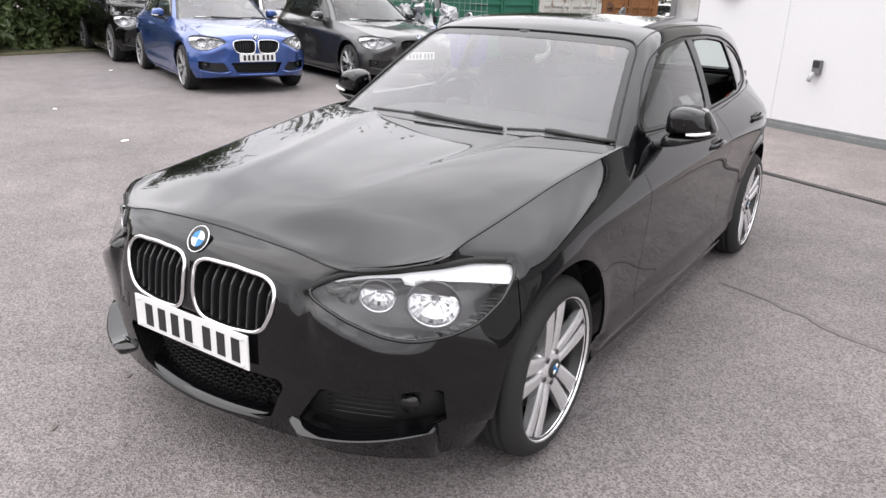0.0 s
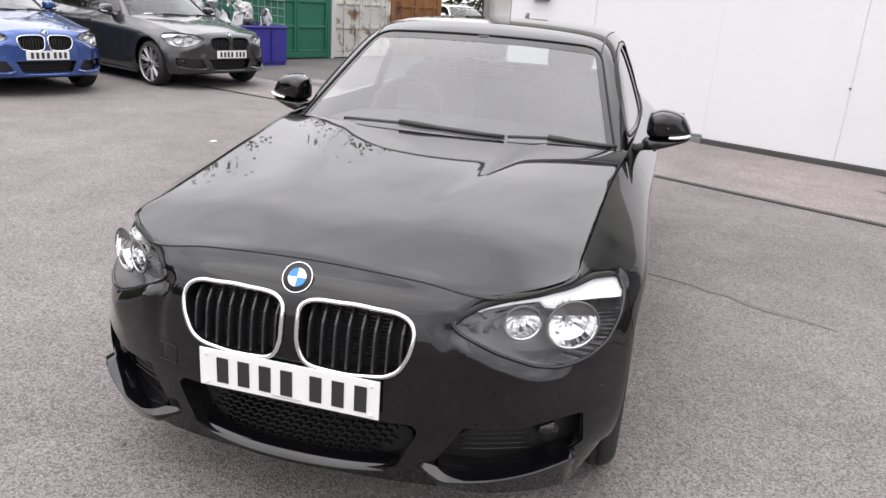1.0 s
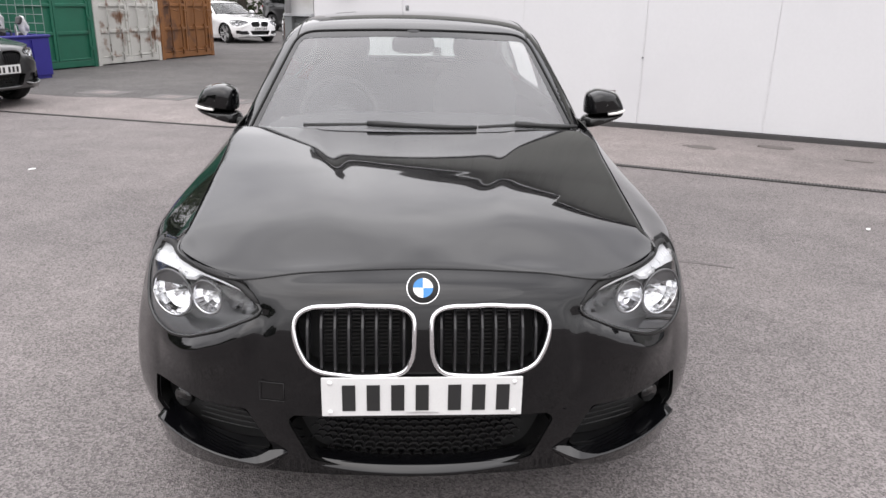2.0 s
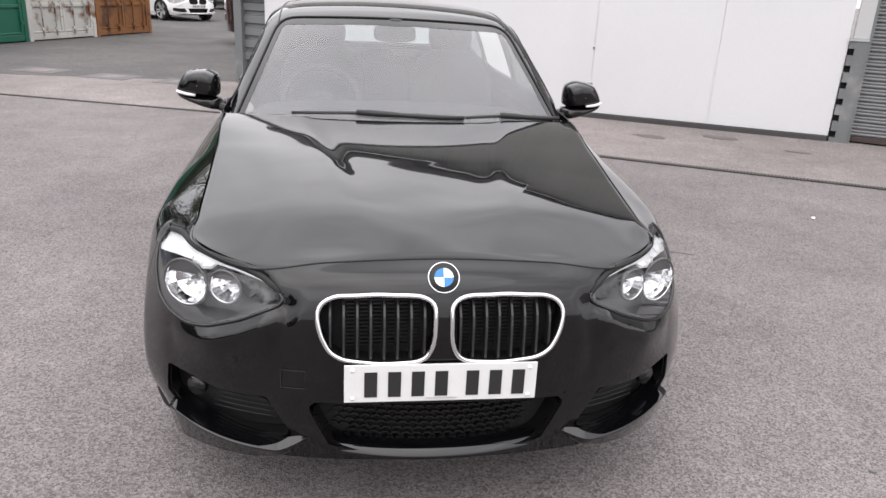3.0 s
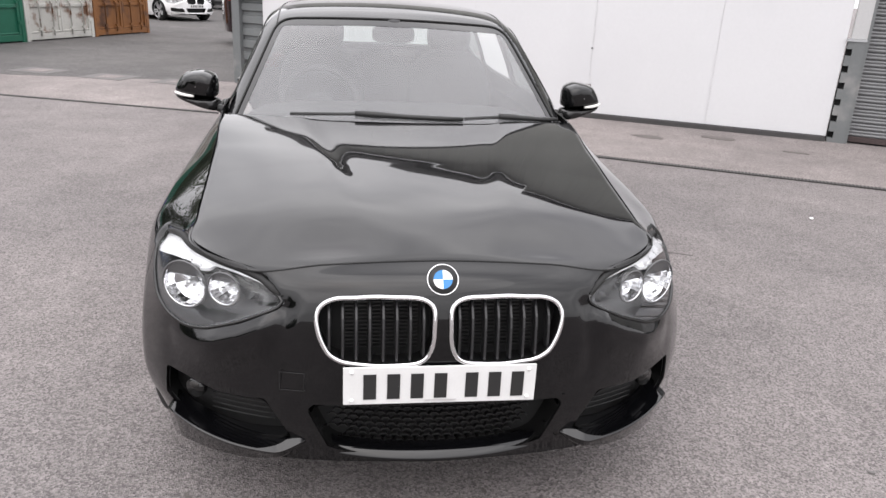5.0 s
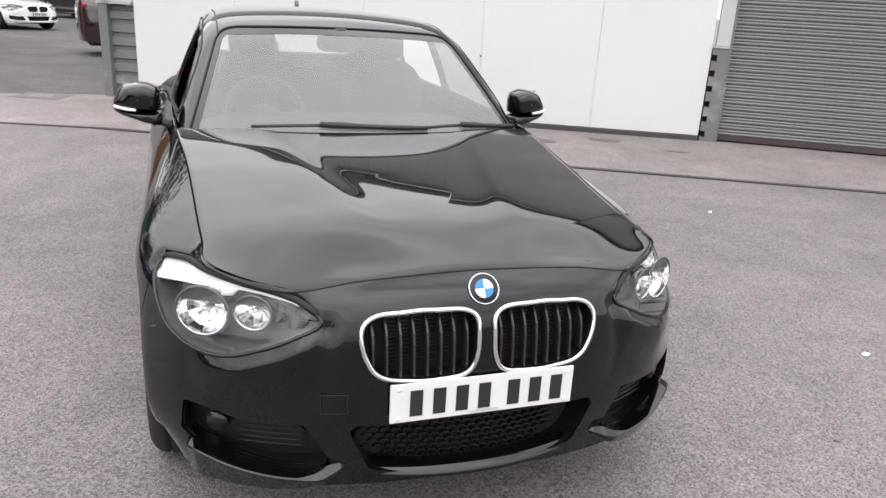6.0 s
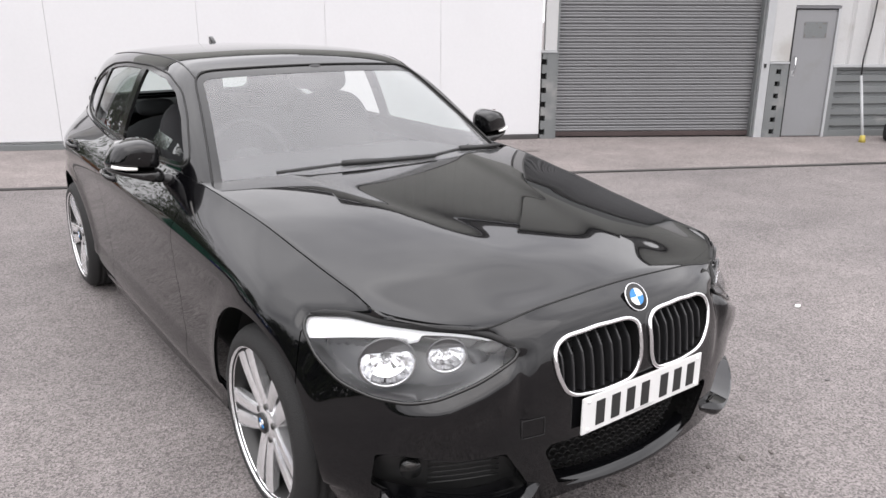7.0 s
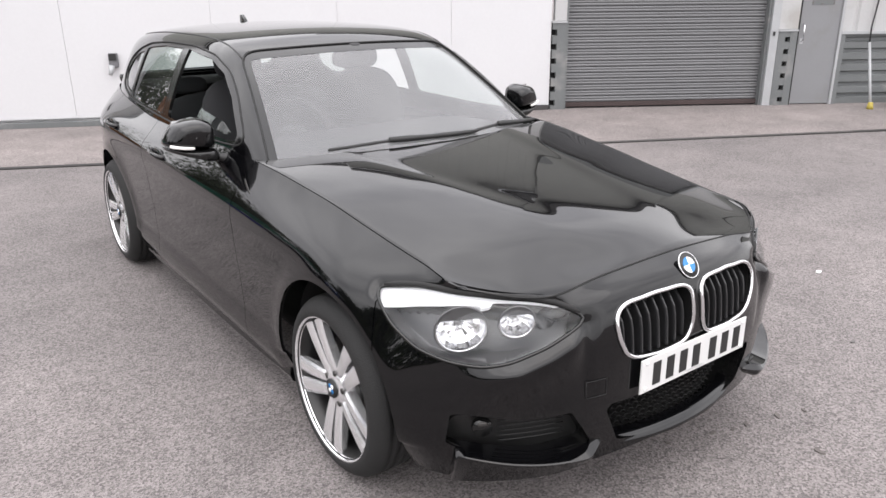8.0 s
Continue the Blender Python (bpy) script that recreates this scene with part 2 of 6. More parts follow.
WALL_WHITE = material("white_wall_panel", (0.562, 0.562, 0.573), 0.55, spread=0.025, scale=0.9, fine=30, rough_spread=0.05,
                      other=(0.538, 0.538, 0.550), other_at=0.66, other_scale=0.5)
CLAD_WHITE = material("white_cladding", (0.406, 0.406, 0.406), 0.5, spread=0.06, scale=1.5, fine=60,
                      other=(0.328, 0.320, 0.304), other_at=0.62, other_scale=1.8)
CLAD_GREY = material("grey_cladding", (0.136, 0.144, 0.145), 0.5, 0.1, 0.12, 2.0, 70, other=(0.211, 0.211, 0.207), other_at=0.62, other_scale=2.5)
CLAD_DARK = material("grey_sheeting", (0.265, 0.269, 0.254), 0.5, 0.1, 0.12, 1.5, 50)
SHUTTER = material("grey_shutter_slat", (0.134, 0.136, 0.140), 0.42, 0.25, 0.10, 1.2, 60, object_spread=0.04)
DOOR_GREY = material("grey_door_paint", (0.203, 0.206, 0.213), 0.5, 0.1, 0.06, 2, 80, other=(0.187, 0.187, 0.187), other_at=0.68, other_scale=2.2)
FRAME_GREY = material("pale_grey_frame", (0.351, 0.359, 0.367), 0.5, 0.1, 0.08, 4, 80)
SEAM_GREY = material("panel_joint", (0.546, 0.546, 0.554), 0.7, spread=0.2)
KERB = material("dark_kerb_strip", (0.043, 0.041, 0.041), 0.8, spread=0.25, scale=3, fine=80)
RUST = material("rusty_threshold", (0.051, 0.036, 0.035), 0.85, spread=0.3, scale=4, fine=60)
YELLOW = material("yellow_paint", (0.390, 0.312, 0.062), 0.6, spread=0.25, scale=20)
BOX_GREY = material("grey_box_plastic", (0.125, 0.125, 0.133), 0.5, spread=0.15)
GREEN_STEEL = material("green_container_steel", (0.011, 0.108, 0.064), 0.5, 0.1, 0.2, 1.5, 40, other=(0.023, 0.058, 0.039), other_at=0.66, other_scale=2.2)
WHITE_STEEL = material("rusty_white_steel", (0.484, 0.476, 0.445), 0.6, 0.0, 0.12, 1.5, 40, other=(0.156, 0.078, 0.043), other_at=0.585, other_scale=3.2)
ORANGE_STEEL = material("rusty_orange_steel", (0.203, 0.082, 0.023), 0.65, 0.05, 0.22, 1.5, 40, other=(0.094, 0.043, 0.023), other_at=0.60, other_scale=2.6)
SKIP_BLUE = material("blue_skip_steel", (0.027, 0.023, 0.211), 0.5, 0.05, 0.15, 2, 50)
SCRAP = material("scrap_metal", (0.328, 0.328, 0.328), 0.35, 0.7, 0.4, 5, 60, object_spread=0.6)
SCRAP_WHITE = material("scrap_plastic", (0.507, 0.507, 0.515), 0.5, 0.1, 0.2, 5, 60, object_spread=0.3)
SCRAP_DARK = material("scrap_dark", (0.05, 0.05, 0.052), 0.5, 0.3, 0.3, 5, 60)
MESH_WIRE = material("galvanised_wire", (0.234, 0.281, 0.265), 0.5, 0.5, 0.1)
FENCE_GREEN = material("green_fence_paint", (0.039, 0.101, 0.078), 0.5, 0.1, 0.1)
LEAF = material("hedge_leaf", (0.043, 0.066, 0.017), 0.6, spread=0.5, scale=1.2, fine=9, other=(0.070, 0.090, 0.027), other_at=0.55, other_scale=0.9)
LEAF_DARK = material("tree_leaf", (0.027, 0.043, 0.014), 0.6, spread=0.5, scale=0.8, fine=8, other=(0.047, 0.066, 0.020), other_at=0.55, other_scale=0.6)
BARK = material("bark", (0.047, 0.039, 0.031), 0.9, spread=0.3, scale=8, fine=60, bump=0.8)
VERGE = material("dry_grass_verge", (0.094, 0.090, 0.047), 0.9, spread=0.4, scale=3, fine=60, bump=0.8)


# ---- tools for meshes ----
def part(name, bm, mat, parent=None, label="", smooth=True, solid=0.0, bevel=0.0):
    """Links a bmesh as one mesh object under a thing or a part."""
    bm.normal_update()
    if solid:
        for e in bm.edges:
            if e.is_boundary:
                e.smooth = False
    me = bpy.data.meshes.new(name)
    bm.to_mesh(me)
    bm.free()
    me.materials.append(mat)
    if smooth:
        me.polygons.foreach_set("use_smooth", [True] * len(me.polygons))
    ob = new(name, me)
    if parent is not None:
        ob.parent = parent
    if label:
        ob["label"] = label
    if solid:
        md = ob.modifiers.new("thickness", "SOLIDIFY")
        md.thickness, md.offset = solid, -1
    if bevel:
        md = ob.modifiers.new("edge", "BEVEL")
        md.width, md.segments, md.limit_method, md.angle_limit = bevel, 2, "ANGLE", radians(40)
    return ob


def empty(name, label="", category="", group="", kind=""):
    return tagged(new(name), label, category, group, kind)


def box(sx, sy, sz, m=None, bm=None):
    """A box of the given size, resting on its base at the origin of m."""
    bm = bm or bmesh.new()
    bmesh.ops.create_cube(bm, size=1, matrix=(m or Matrix()) @ Matrix.Translation((0, 0, sz / 2)) @ Matrix.Diagonal((sx, sy, sz, 1)))
    return bm


def rod(r, a, b, bm=None, seg=10, r2=None):
    """A round bar from a to b."""
    bm = bm or bmesh.new()
    a, b = Vector(a), Vector(b)
    m = Matrix.Translation((a + b) / 2) @ (b - a).to_track_quat("Z", "Y").to_matrix().to_4x4()
    bmesh.ops.create_cone(bm, cap_ends=True, segments=seg, radius1=r, radius2=r if r2 is None else r2, depth=(b - a).length, matrix=m)
    return bm


def disc(r, depth, m, bm=None, seg=32):
    bm = bm or bmesh.new()
    bmesh.ops.create_cone(bm, cap_ends=True, segments=seg, radius1=r, radius2=r, depth=depth, matrix=m)
    return bm


def prism(points, depth, m=None, bm=None):
    """A flat outline (x, z pairs) made depth thick towards +y."""
    bm = bm or bmesh.new()
    m = m or Matrix()
    a = [bm.verts.new(m @ Vector((x, 0, z))) for x, z in points]
    b = [bm.verts.new(m @ Vector((x, depth, z))) for x, z in points]
    bm.faces.new(a)
    bm.faces.new(b[::-1])
    for i in range(len(a)):
        j = (i + 1) % len(a)
        bm.faces.new((a[j], a[i], b[i], b[j]))
    bmesh.ops.recalc_face_normals(bm, faces=bm.faces)
    return bm


def sheet(P, flip=False, bm=None):
    """A grid of points (rows, columns, 3) as quads."""
    bm = bm or bmesh.new()
    rows, cols = P.shape[:2]
    v = [[bm.verts.new(P[i, j]) for j in range(cols)] for i in range(rows)]
    for i in range(rows - 1):
        for j in range(cols - 1):
            q = (v[i][j], v[i][j + 1], v[i + 1][j + 1], v[i + 1][j])
            bm.faces.new(q[::-1] if flip else q)
    bmesh.ops.remove_doubles(bm, verts=bm.verts, dist=1e-5)
    return bm


def tube(path, r, bm=None, seg=8, closed=False):
    """A round tube along a path of points."""
    bm = bm or bmesh.new()
    pts = [Vector(p) for p in path]
    n = len(pts)
    rings = []
    for i, p in enumerate(pts):
        if closed:
            d = pts[(i + 1) % n] - pts[i - 1]
        else:
            d = pts[min(i + 1, n - 1)] - pts[max(i - 1, 0)]
        q = d.to_track_quat("Z", "Y").to_matrix()
        rr = r[i] if isinstance(r, (list, tuple)) else r
        rings.append([bm.verts.new(p + q @ Vector((rr * math.cos(2 * math.pi * k / seg), rr * math.sin(2 * math.pi * k / seg), 0))) for k in range(seg)])
    for i in range(n if closed else n - 1):
        a, b = rings[i], rings[(i + 1) % n]
        off = 0
        if closed and i == n - 1:
            off = min(range(seg), key=lambda o: sum((a[k].co - b[(k + o) % seg].co).length for k in range(seg)))
        for k in range(seg):
            bm.faces.new((a[k], a[(k + 1) % seg], b[(k + 1 + off) % seg], b[(k + off) % seg]))
    if not closed:
        bm.faces.new(rings[0][::-1])
        bm.faces.new(rings[-1])
    bmesh.ops.recalc_face_normals(bm, faces=bm.faces)
    return bm


def spline(knots, n):
    """A smooth curve through knots (rows of numbers), n points evenly spread over the knots."""
    K = np.array(knots, float)
    t = np.arange(len(K))
    m = np.gradient(K, axis=0)
    u = np.linspace(0, len(K) - 1, n)
    i = np.clip(u.astype(int), 0, len(K) - 2)
    f = (u - i)[:, None]
    h00, h10, h01, h11 = 2 * f**3 - 3 * f**2 + 1, f**3 - 2 * f**2 + f, -2 * f**3 + 3 * f**2, f**3 - f**2
    return h00 * K[i] + h10 * m[i] + h01 * K[i + 1] + h11 * m[i + 1]


def along(pairs, x):
    """A smooth function through (place, value) pairs, at x."""
    P = np.array(pairs, float)
    X, Y = P[:, 0], P[:, 1]
    m = np.gradient(Y, X)
    x = np.clip(np.asarray(x, float), X[0], X[-1])
    i = np.clip(np.searchsorted(X, x) - 1, 0, len(X) - 2)
    h = X[i + 1] - X[i]
    f = (x - X[i]) / h
    return (2 * f**3 - 3 * f**2 + 1) * Y[i] + (f**3 - 2 * f**2 + f) * h * m[i] + (-2 * f**3 + 3 * f**2) * Y[i + 1] + (f**3 - f**2) * h * m[i + 1]


def outline(poly, r=0.0):
    """The signed distance to a closed outline in two coordinates, negative inside, its corners rounded by r."""
    P = np.array(poly, float)
    if np.sum(P[:, 0] * np.roll(P[:, 1], -1) - P[:, 1] * np.roll(P[:, 0], -1)) < 0:
        P = P[::-1]
    if r:
        E = np.roll(P, -1, 0) - P
        E /= np.linalg.norm(E, axis=1)[:, None]
        Nn = np.stack([-E[:, 1], E[:, 0]], 1)
        Q = []
        for i in range(len(P)):
            a, b = Nn[i - 1], Nn[i]
            Q.append(P[i] + r * (a + b) / max(0.25, 1 + np.dot(a, b)))
        P = np.array(Q)
    A, B = P, np.roll(P, -1, 0)

    def f(a, b):
        p = np.stack([a, b], 1)[:, None, :]
        e = (B - A)[None]
        w = p - A[None]
        t = np.clip((w * e).sum(2) / (e * e).sum(2), 0, 1)
        d = np.linalg.norm(w - e * t[..., None], axis=2).min(1)
        up = (A[None, :, 1] <= p[..., 1]) & (B[None, :, 1] > p[..., 1])
        dn = (A[None, :, 1] > p[..., 1]) & (B[None, :, 1] <= p[..., 1])
        side = e[..., 0] * w[..., 1] - e[..., 1] * w[..., 0]
        wind = (up & (side > 0)).sum(1) - (dn & (side < 0)).sum(1)
        return np.where(wind != 0, -d, d) - r
    return f


def coords(bm):
    bm.verts.ensure_lookup_table()
    bm.verts.index_update()
    return np.array([v.co[:] for v in bm.verts]).reshape(-1, 3)


def cut(bm, f):
    """Lays the line f = 0 into the mesh as edges."""
    val = f(coords(bm))
    val = np.where(np.abs(val) < 1e-5, 1e-5, val).tolist()
    made = set()
    for e in list(bm.edges):
        a, b = e.verts
        x, y = val[a.index], val[b.index]
        if x * y < 0:
            _, v = bmesh.utils.edge_split(e, a, x / (x - y))
            made.add(v)
    for fc in list({fc for v in made for fc in v.link_faces}):
        hit = [v for v in fc.verts if v in made]
        if len(hit) == 2:
            try:
                bmesh.utils.face_split(fc, hit[0], hit[1])
            except ValueError:
                pass


def take(bm, f, cutting=True):
    """Cuts out the faces inside f < 0 and returns them as a mesh of their own."""
    if cutting:
        cut(bm, f)
    bm.faces.ensure_lookup_table()
    C = np.array([fc.calc_center_median()[:] for fc in bm.faces]).reshape(-1, 3)
    inside = f(C) < 0
    other = bm.copy()
    other.faces.ensure_lookup_table()
    bmesh.ops.delete(other, geom=[fc for fc, s in zip(list(other.faces), inside) if not s], context="FACES")
    bmesh.ops.delete(bm, geom=[fc for fc, s in zip(list(bm.faces), inside) if s], context="FACES")
    return other


def pushed(bm, d):
    """Moves a mesh along its normals."""
    bm.normal_update()
    for v, n in [(v, v.normal.copy()) for v in bm.verts]:
        v.co += n * d
    return bm


def rim_path(bm):
    """The longest open edge of a mesh as a closed path of points."""
    left = {e for e in bm.edges if e.is_boundary}
    best = []
    while left:
        e = left.pop()
        start, v = e.verts
        path = [start, v]
        while v != start:
            step = next((x for x in v.link_edges if x in left), None)
            if step is None:
                break
            left.discard(step)
            v = step.other_vert(v)
            path.append(v)
        if len(path) > len(best):
            best = path
    pts = [v.co.copy() for v in best[:-1]]
    return pts


def even(path, n):
    """A closed path laid out anew with n even steps."""
    P = np.array([tuple(p) for p in path])
    Q = np.vstack([P, P[:1]])
    s = np.r_[0, np.cumsum(np.linalg.norm(np.diff(Q, axis=0), axis=1))]
    u = np.linspace(0, s[-1], n + 1)[:-1]
    R = np.stack([np.interp(u, s, Q[:, i]) for i in range(3)], 1)
    for _ in range(2):
        R = (np.roll(R, 1, 0) + 2 * R + np.roll(R, -1, 0)) / 4
    return R


# ---- the car ----
# Character lines of a five-door hatchback, from the middle of the nose round the flank to the middle of the tail.
# x outwards, y towards the tail from the front axle, z up; sixteen stations each.
LINE_SILL = [(0, -.728, .215), (.30, -.708, .215), (.52, -.648, .212), (.68, -.545, .205), (.772, -.42, .20), (.79, -.22, .20), (.80, 0, .19), (.80, .36, .185),
             (.80, .85, .18), (.80, 1.9, .18), (.80, 2.33, .185), (.81, 2.69, .20), (.785, 3.05, .22), (.67, 3.36, .25), (.48, 3.50, .26), (0, 3.54, .26)]
LINE_LOW = [(0, -.735, .34), (.30, -.722, .34), (.53, -.662, .34), (.722, -.545, .34), (.842, -.39, .34), (.876, -.20, .34), (.876, 0, .34), (.866, .30, .33),
            (.852, .85, .30), (.85, 1.9, .30), (.855, 2.33, .31), (.872, 2.69, .34), (.84, 3.02, .36), (.715, 3.35, .38), (.52, 3.52, .38), (0, 3.555, .38)]
LINE_MID = [(0, -.738, .50), (.30, -.722, .50), (.53, -.658, .50), (.722, -.535, .50), (.846, -.37, .50), (.882, -.19, .51), (.884, 0, .53), (.875, .30, .53),
            (.862, .85, .50), (.862, 1.9, .50), (.868, 2.33, .51), (.882, 2.69, .54), (.85, 3.0, .56), (.74, 3.34, .56), (.54, 3.53, .56), (0, 3.57, .56)]
LINE_LAMP = [(0, -.735, .63), (.30, -.715, .63), (.52, -.652, .63), (.703, -.525, .63), (.817, -.35, .635), (.870, -.175, .65), (.882, 0, .68), (.878, .30, .69),
             (.874, .85, .68), (.876, 1.9, .69), (.88, 2.33, .70), (.885, 2.69, .72), (.84, 3.0, .74), (.72, 3.32, .74), (.55, 3.53, .74), (0, 3.57, .74)]
LINE_CREASE = [(0, -.700, .740), (.30, -.680, .729), (.50, -.625, .705), (.675, -.495, .718), (.785, -.315, .735), (.838, -.15, .757), (.855, 0, .782), (.864, .30, .80),
               (.87, .85, .81), (.88, 1.9, .84), (.882, 2.33, .855), (.875, 2.69, .87), (.822, 3.0, .885), (.70, 3.31, .89), (.55, 3.52, .88), (0, 3.55, .88)]
LINE_BELT = [(0, -.632, .788), (.30, -.624, .775), (.51, -.598, .750), (.680, -.463, .783), (.695, -.30, .816), (.704, -.15, .843), (.711, 0, .868), (.727, .30, .912),
             (.768, .85, .964), (.782, 1.9, .964), (.765, 2.33, .98), (.736, 2.69, .995), (.692, 3.0, 1.005), (.615, 3.30, 1.015), (.48, 3.47, 1.02), (0, 3.50, 1.02)]
LINES = (LINE_SILL, LINE_LOW, LINE_MID, LINE_LAMP, LINE_CREASE, LINE_BELT)
NOSE_REACH, NOSE_RISE = 1.065, 0.069
WHEELBASE, WHEEL_R, ARCH_R, ARCH_Z = 2.69, 0.318, 0.370, 0.332

LAMP_TOP = [(-.185, .685), (-.11, .722), (-.03, .742), (.12, .760), (.28, .766), (.405, .752)]
LAMP_SHAPE = LAMP_TOP + [(.415, .736), (.360, .664), (.285, .612), (.19, .584), (.095, .572), (.02, .582), (-.08, .618), (-.172, .668)]
KIDNEY_SHAPE = [(.021, .680), (.031, .700), (.06, .709), (.17, .711), (.27, .704), (.308, .695), (.327, .674), (.331, .645), (.322, .600), (.298, .550), (.262, .531), (.17, .522), (.07, .526), (.040, .540), (.023, .585)]
INTAKE_SHAPE = [(-.365, .400), (.365, .400), (.300, .262), (.22, .246), (-.22, .246), (-.300, .262)]
VENT_SHAPE = [(.395, .285), (.470, .405), (.60, .402), (.70, .425), (.762, .430), (.772, .335), (.70, .285), (.55, .270)]


def flank(rows=46, cols=170):
    """The skin of nose, flanks and tail, as a grid over one half, drawn through the character lines."""
    fan = []
    for line in LINES:
        k = np.array(line, float)
        k = np.vstack([k[1] * (-1, 1, 1), k, k[-2] * (-1, 1, 1)])
        u = np.linspace(1, len(k) - 2, cols)
        m = np.gradient(k, axis=0)
        i = np.clip(u.astype(int), 0, len(k) - 2)
        f = (u - i)[:, None]
        fan.append((2 * f**3 - 3 * f**2 + 1) * k[i] + (f**3 - 2 * f**2 + f) * m[i] + (-2 * f**3 + 3 * f**2) * k[i + 1] + (f**3 - f**2) * m[i + 1])
    fan = np.array(fan)
    P = np.stack([spline(fan[:, c], rows) for c in range(cols)], 1)
    for _ in range(10 + 12 * (rows > 50)):
        Q = P.copy()
        Q[1:-1, 1:-1] = 0.5 * P[1:-1, 1:-1] + 0.125 * (P[:-2, 1:-1] + P[2:, 1:-1] + P[1:-1, :-2] + P[1:-1, 2:])
        Q[1:-1, 0, 1:] = 0.5 * P[1:-1, 0, 1:] + 0.25 * (P[:-2, 0, 1:] + P[2:, 0, 1:])
        Q[1:-1, -1] = P[1:-1, -1]
        P = Q
    # the sharp crease that rises along the doors
    y, z = P[..., 1], P[..., 2]
    lift = np.clip((y - 0.5) / 0.8, 0, 1) * np.clip((3.2 - y) / 0.5, 0, 1)
    zc = 0.80 + 0.035 * (y - 0.8)
    P[..., 0] += lift * 0.010 * np.exp(-np.abs(z - zc) / 0.035) * (P[..., 0] > 0.7)
    # the skirts flare out and hang low between the wheels, the wings stand proud round the arches
    y, z = P[..., 1].copy(), P[..., 2].copy()
    low = np.clip((y - 0.36) / 0.10, 0, 1) * np.clip((2.42 - y) / 0.12, 0, 1)
    P[..., 0] += low * 0.024 * np.clip((0.36 - z) / 0.10, 0, 1) * (P[..., 0] > 0.6)
    P[..., 2] -= low * 0.020 * np.clip((0.30 - z) / 0.10, 0, 1)
    for y0 in (0.0, WHEELBASE):
        P[..., 0] += 0.009 * np.exp(-((np.hypot(y - y0, z - ARCH_Z) - ARCH_R) / 0.05)**2) * (P[..., 0] > 0.75) * (z > 0.3)
    return P


CREASE_IN, CREASE_H = 0.045, 0.0075


def bonnet_points(P, rows=60, cols=41):
    """The bonnet: spans from the nose edge to the windscreen, between the two wing edges."""
    top = P[-1]
    i3 = int(np.argmin(np.hypot(top[:, 0] - 0.680, top[:, 1] + 0.463)))
    i8 = int(np.argmin(np.abs(top[:, 1] - 0.70)))
    front, side = top[:i3 + 1], top[i3:i8 + 1]
    a = np.linspace(0, 1, cols)
    r = np.linspace(0, 1, rows)

    def resample(C, t):
        s = np.r_[0, np.cumsum(np.linalg.norm(np.diff(C, axis=0), axis=1))]
        return np.stack([np.interp(t * s[-1], s, C[:, k]) for k in range(3)], 1)
    F, S = resample(front, a), resample(side, r)
    back = 0.57
    yc = -0.632 + (back + 0.632) * r
    # the slope eases steadily from the nose to the windscreen
    zc = 0.788 + 0.064 * (yc + 0.632) + 0.40 * 0.25 * (1 - np.exp(-(yc + 0.632) / 0.25))
    fx, fy, fz = F[:, 0] / F[-1, 0], (F[:, 1] - F[0, 1]) / (F[-1, 1] - F[0, 1]), (F[:, 2] - F[0, 2]) / (F[-1, 2] - F[0, 2])
    G = np.zeros((rows, cols, 3))
    for j in range(rows):
        w = max(0.0, 1 - r[j] / 0.15) ** 1.6
        x = S[j, 0] * (w * fx + (1 - w) * a)
        y = yc[j] + (S[j, 1] - yc[j]) * (w * fy + (1 - w) * a**2)
        if r[j] == 0:
            z = F[:, 2]
        else:
            z = zc[j] + (S[j, 2] - zc[j]) * (w * np.clip(fz, -3, 3) + (1 - w) * a**2.2)
        # a crease runs from each grille half to the windscreen's corner, with a raised crest outside it
        crest = 0.255 + 0.213 * (y + 0.25)
        wide = np.where(np.abs(x) < crest, CREASE_IN, 0.28)
        fade = min(1, r[j] / 0.35)
        z = z + CREASE_H * np.exp(-((np.abs(x) - crest) / wide)**2) * fade * fade * (3 - 2 * fade) * (1 - a**8)
        G[j] = np.stack([x, y, z], 1)
    for _ in range(5):
        G[1:-1, 1:-1] = 0.5 * G[1:-1, 1:-1] + 0.125 * (G[:-2, 1:-1] + G[2:, 1:-1] + G[1:-1, :-2] + G[1:-1, 2:])
        G[1:-1, 0, 1:] = 0.5 * G[1:-1, 0, 1:] + 0.25 * G[1:-1, 1, 1:] + 0.125 * (G[:-2, 0, 1:] + G[2:, 0, 1:])
    front = np.clip((0.45 - r[1:-1]) / 0.2, 0, 1)[:, None, None]
    for _ in range(40):
        Q = 0.25 * (G[:-2, 1:-1] + G[2:, 1:-1] + G[1:-1, :-2] + G[1:-1, 2:])
        mid = 0.25 * (G[:-2, 0] + G[2:, 0]) + 0.5 * G[1:-1, 1]
        G[1:-1, 1:-1] += 0.5 * front * (Q - G[1:-1, 1:-1])
        G[1:-1, 0, 1:] += 0.5 * front[:, 0] * (mid - G[1:-1, 0])[:, 1:]
    return np.concatenate([G[:, :0:-1] * (-1, 1, 1), G], 1)


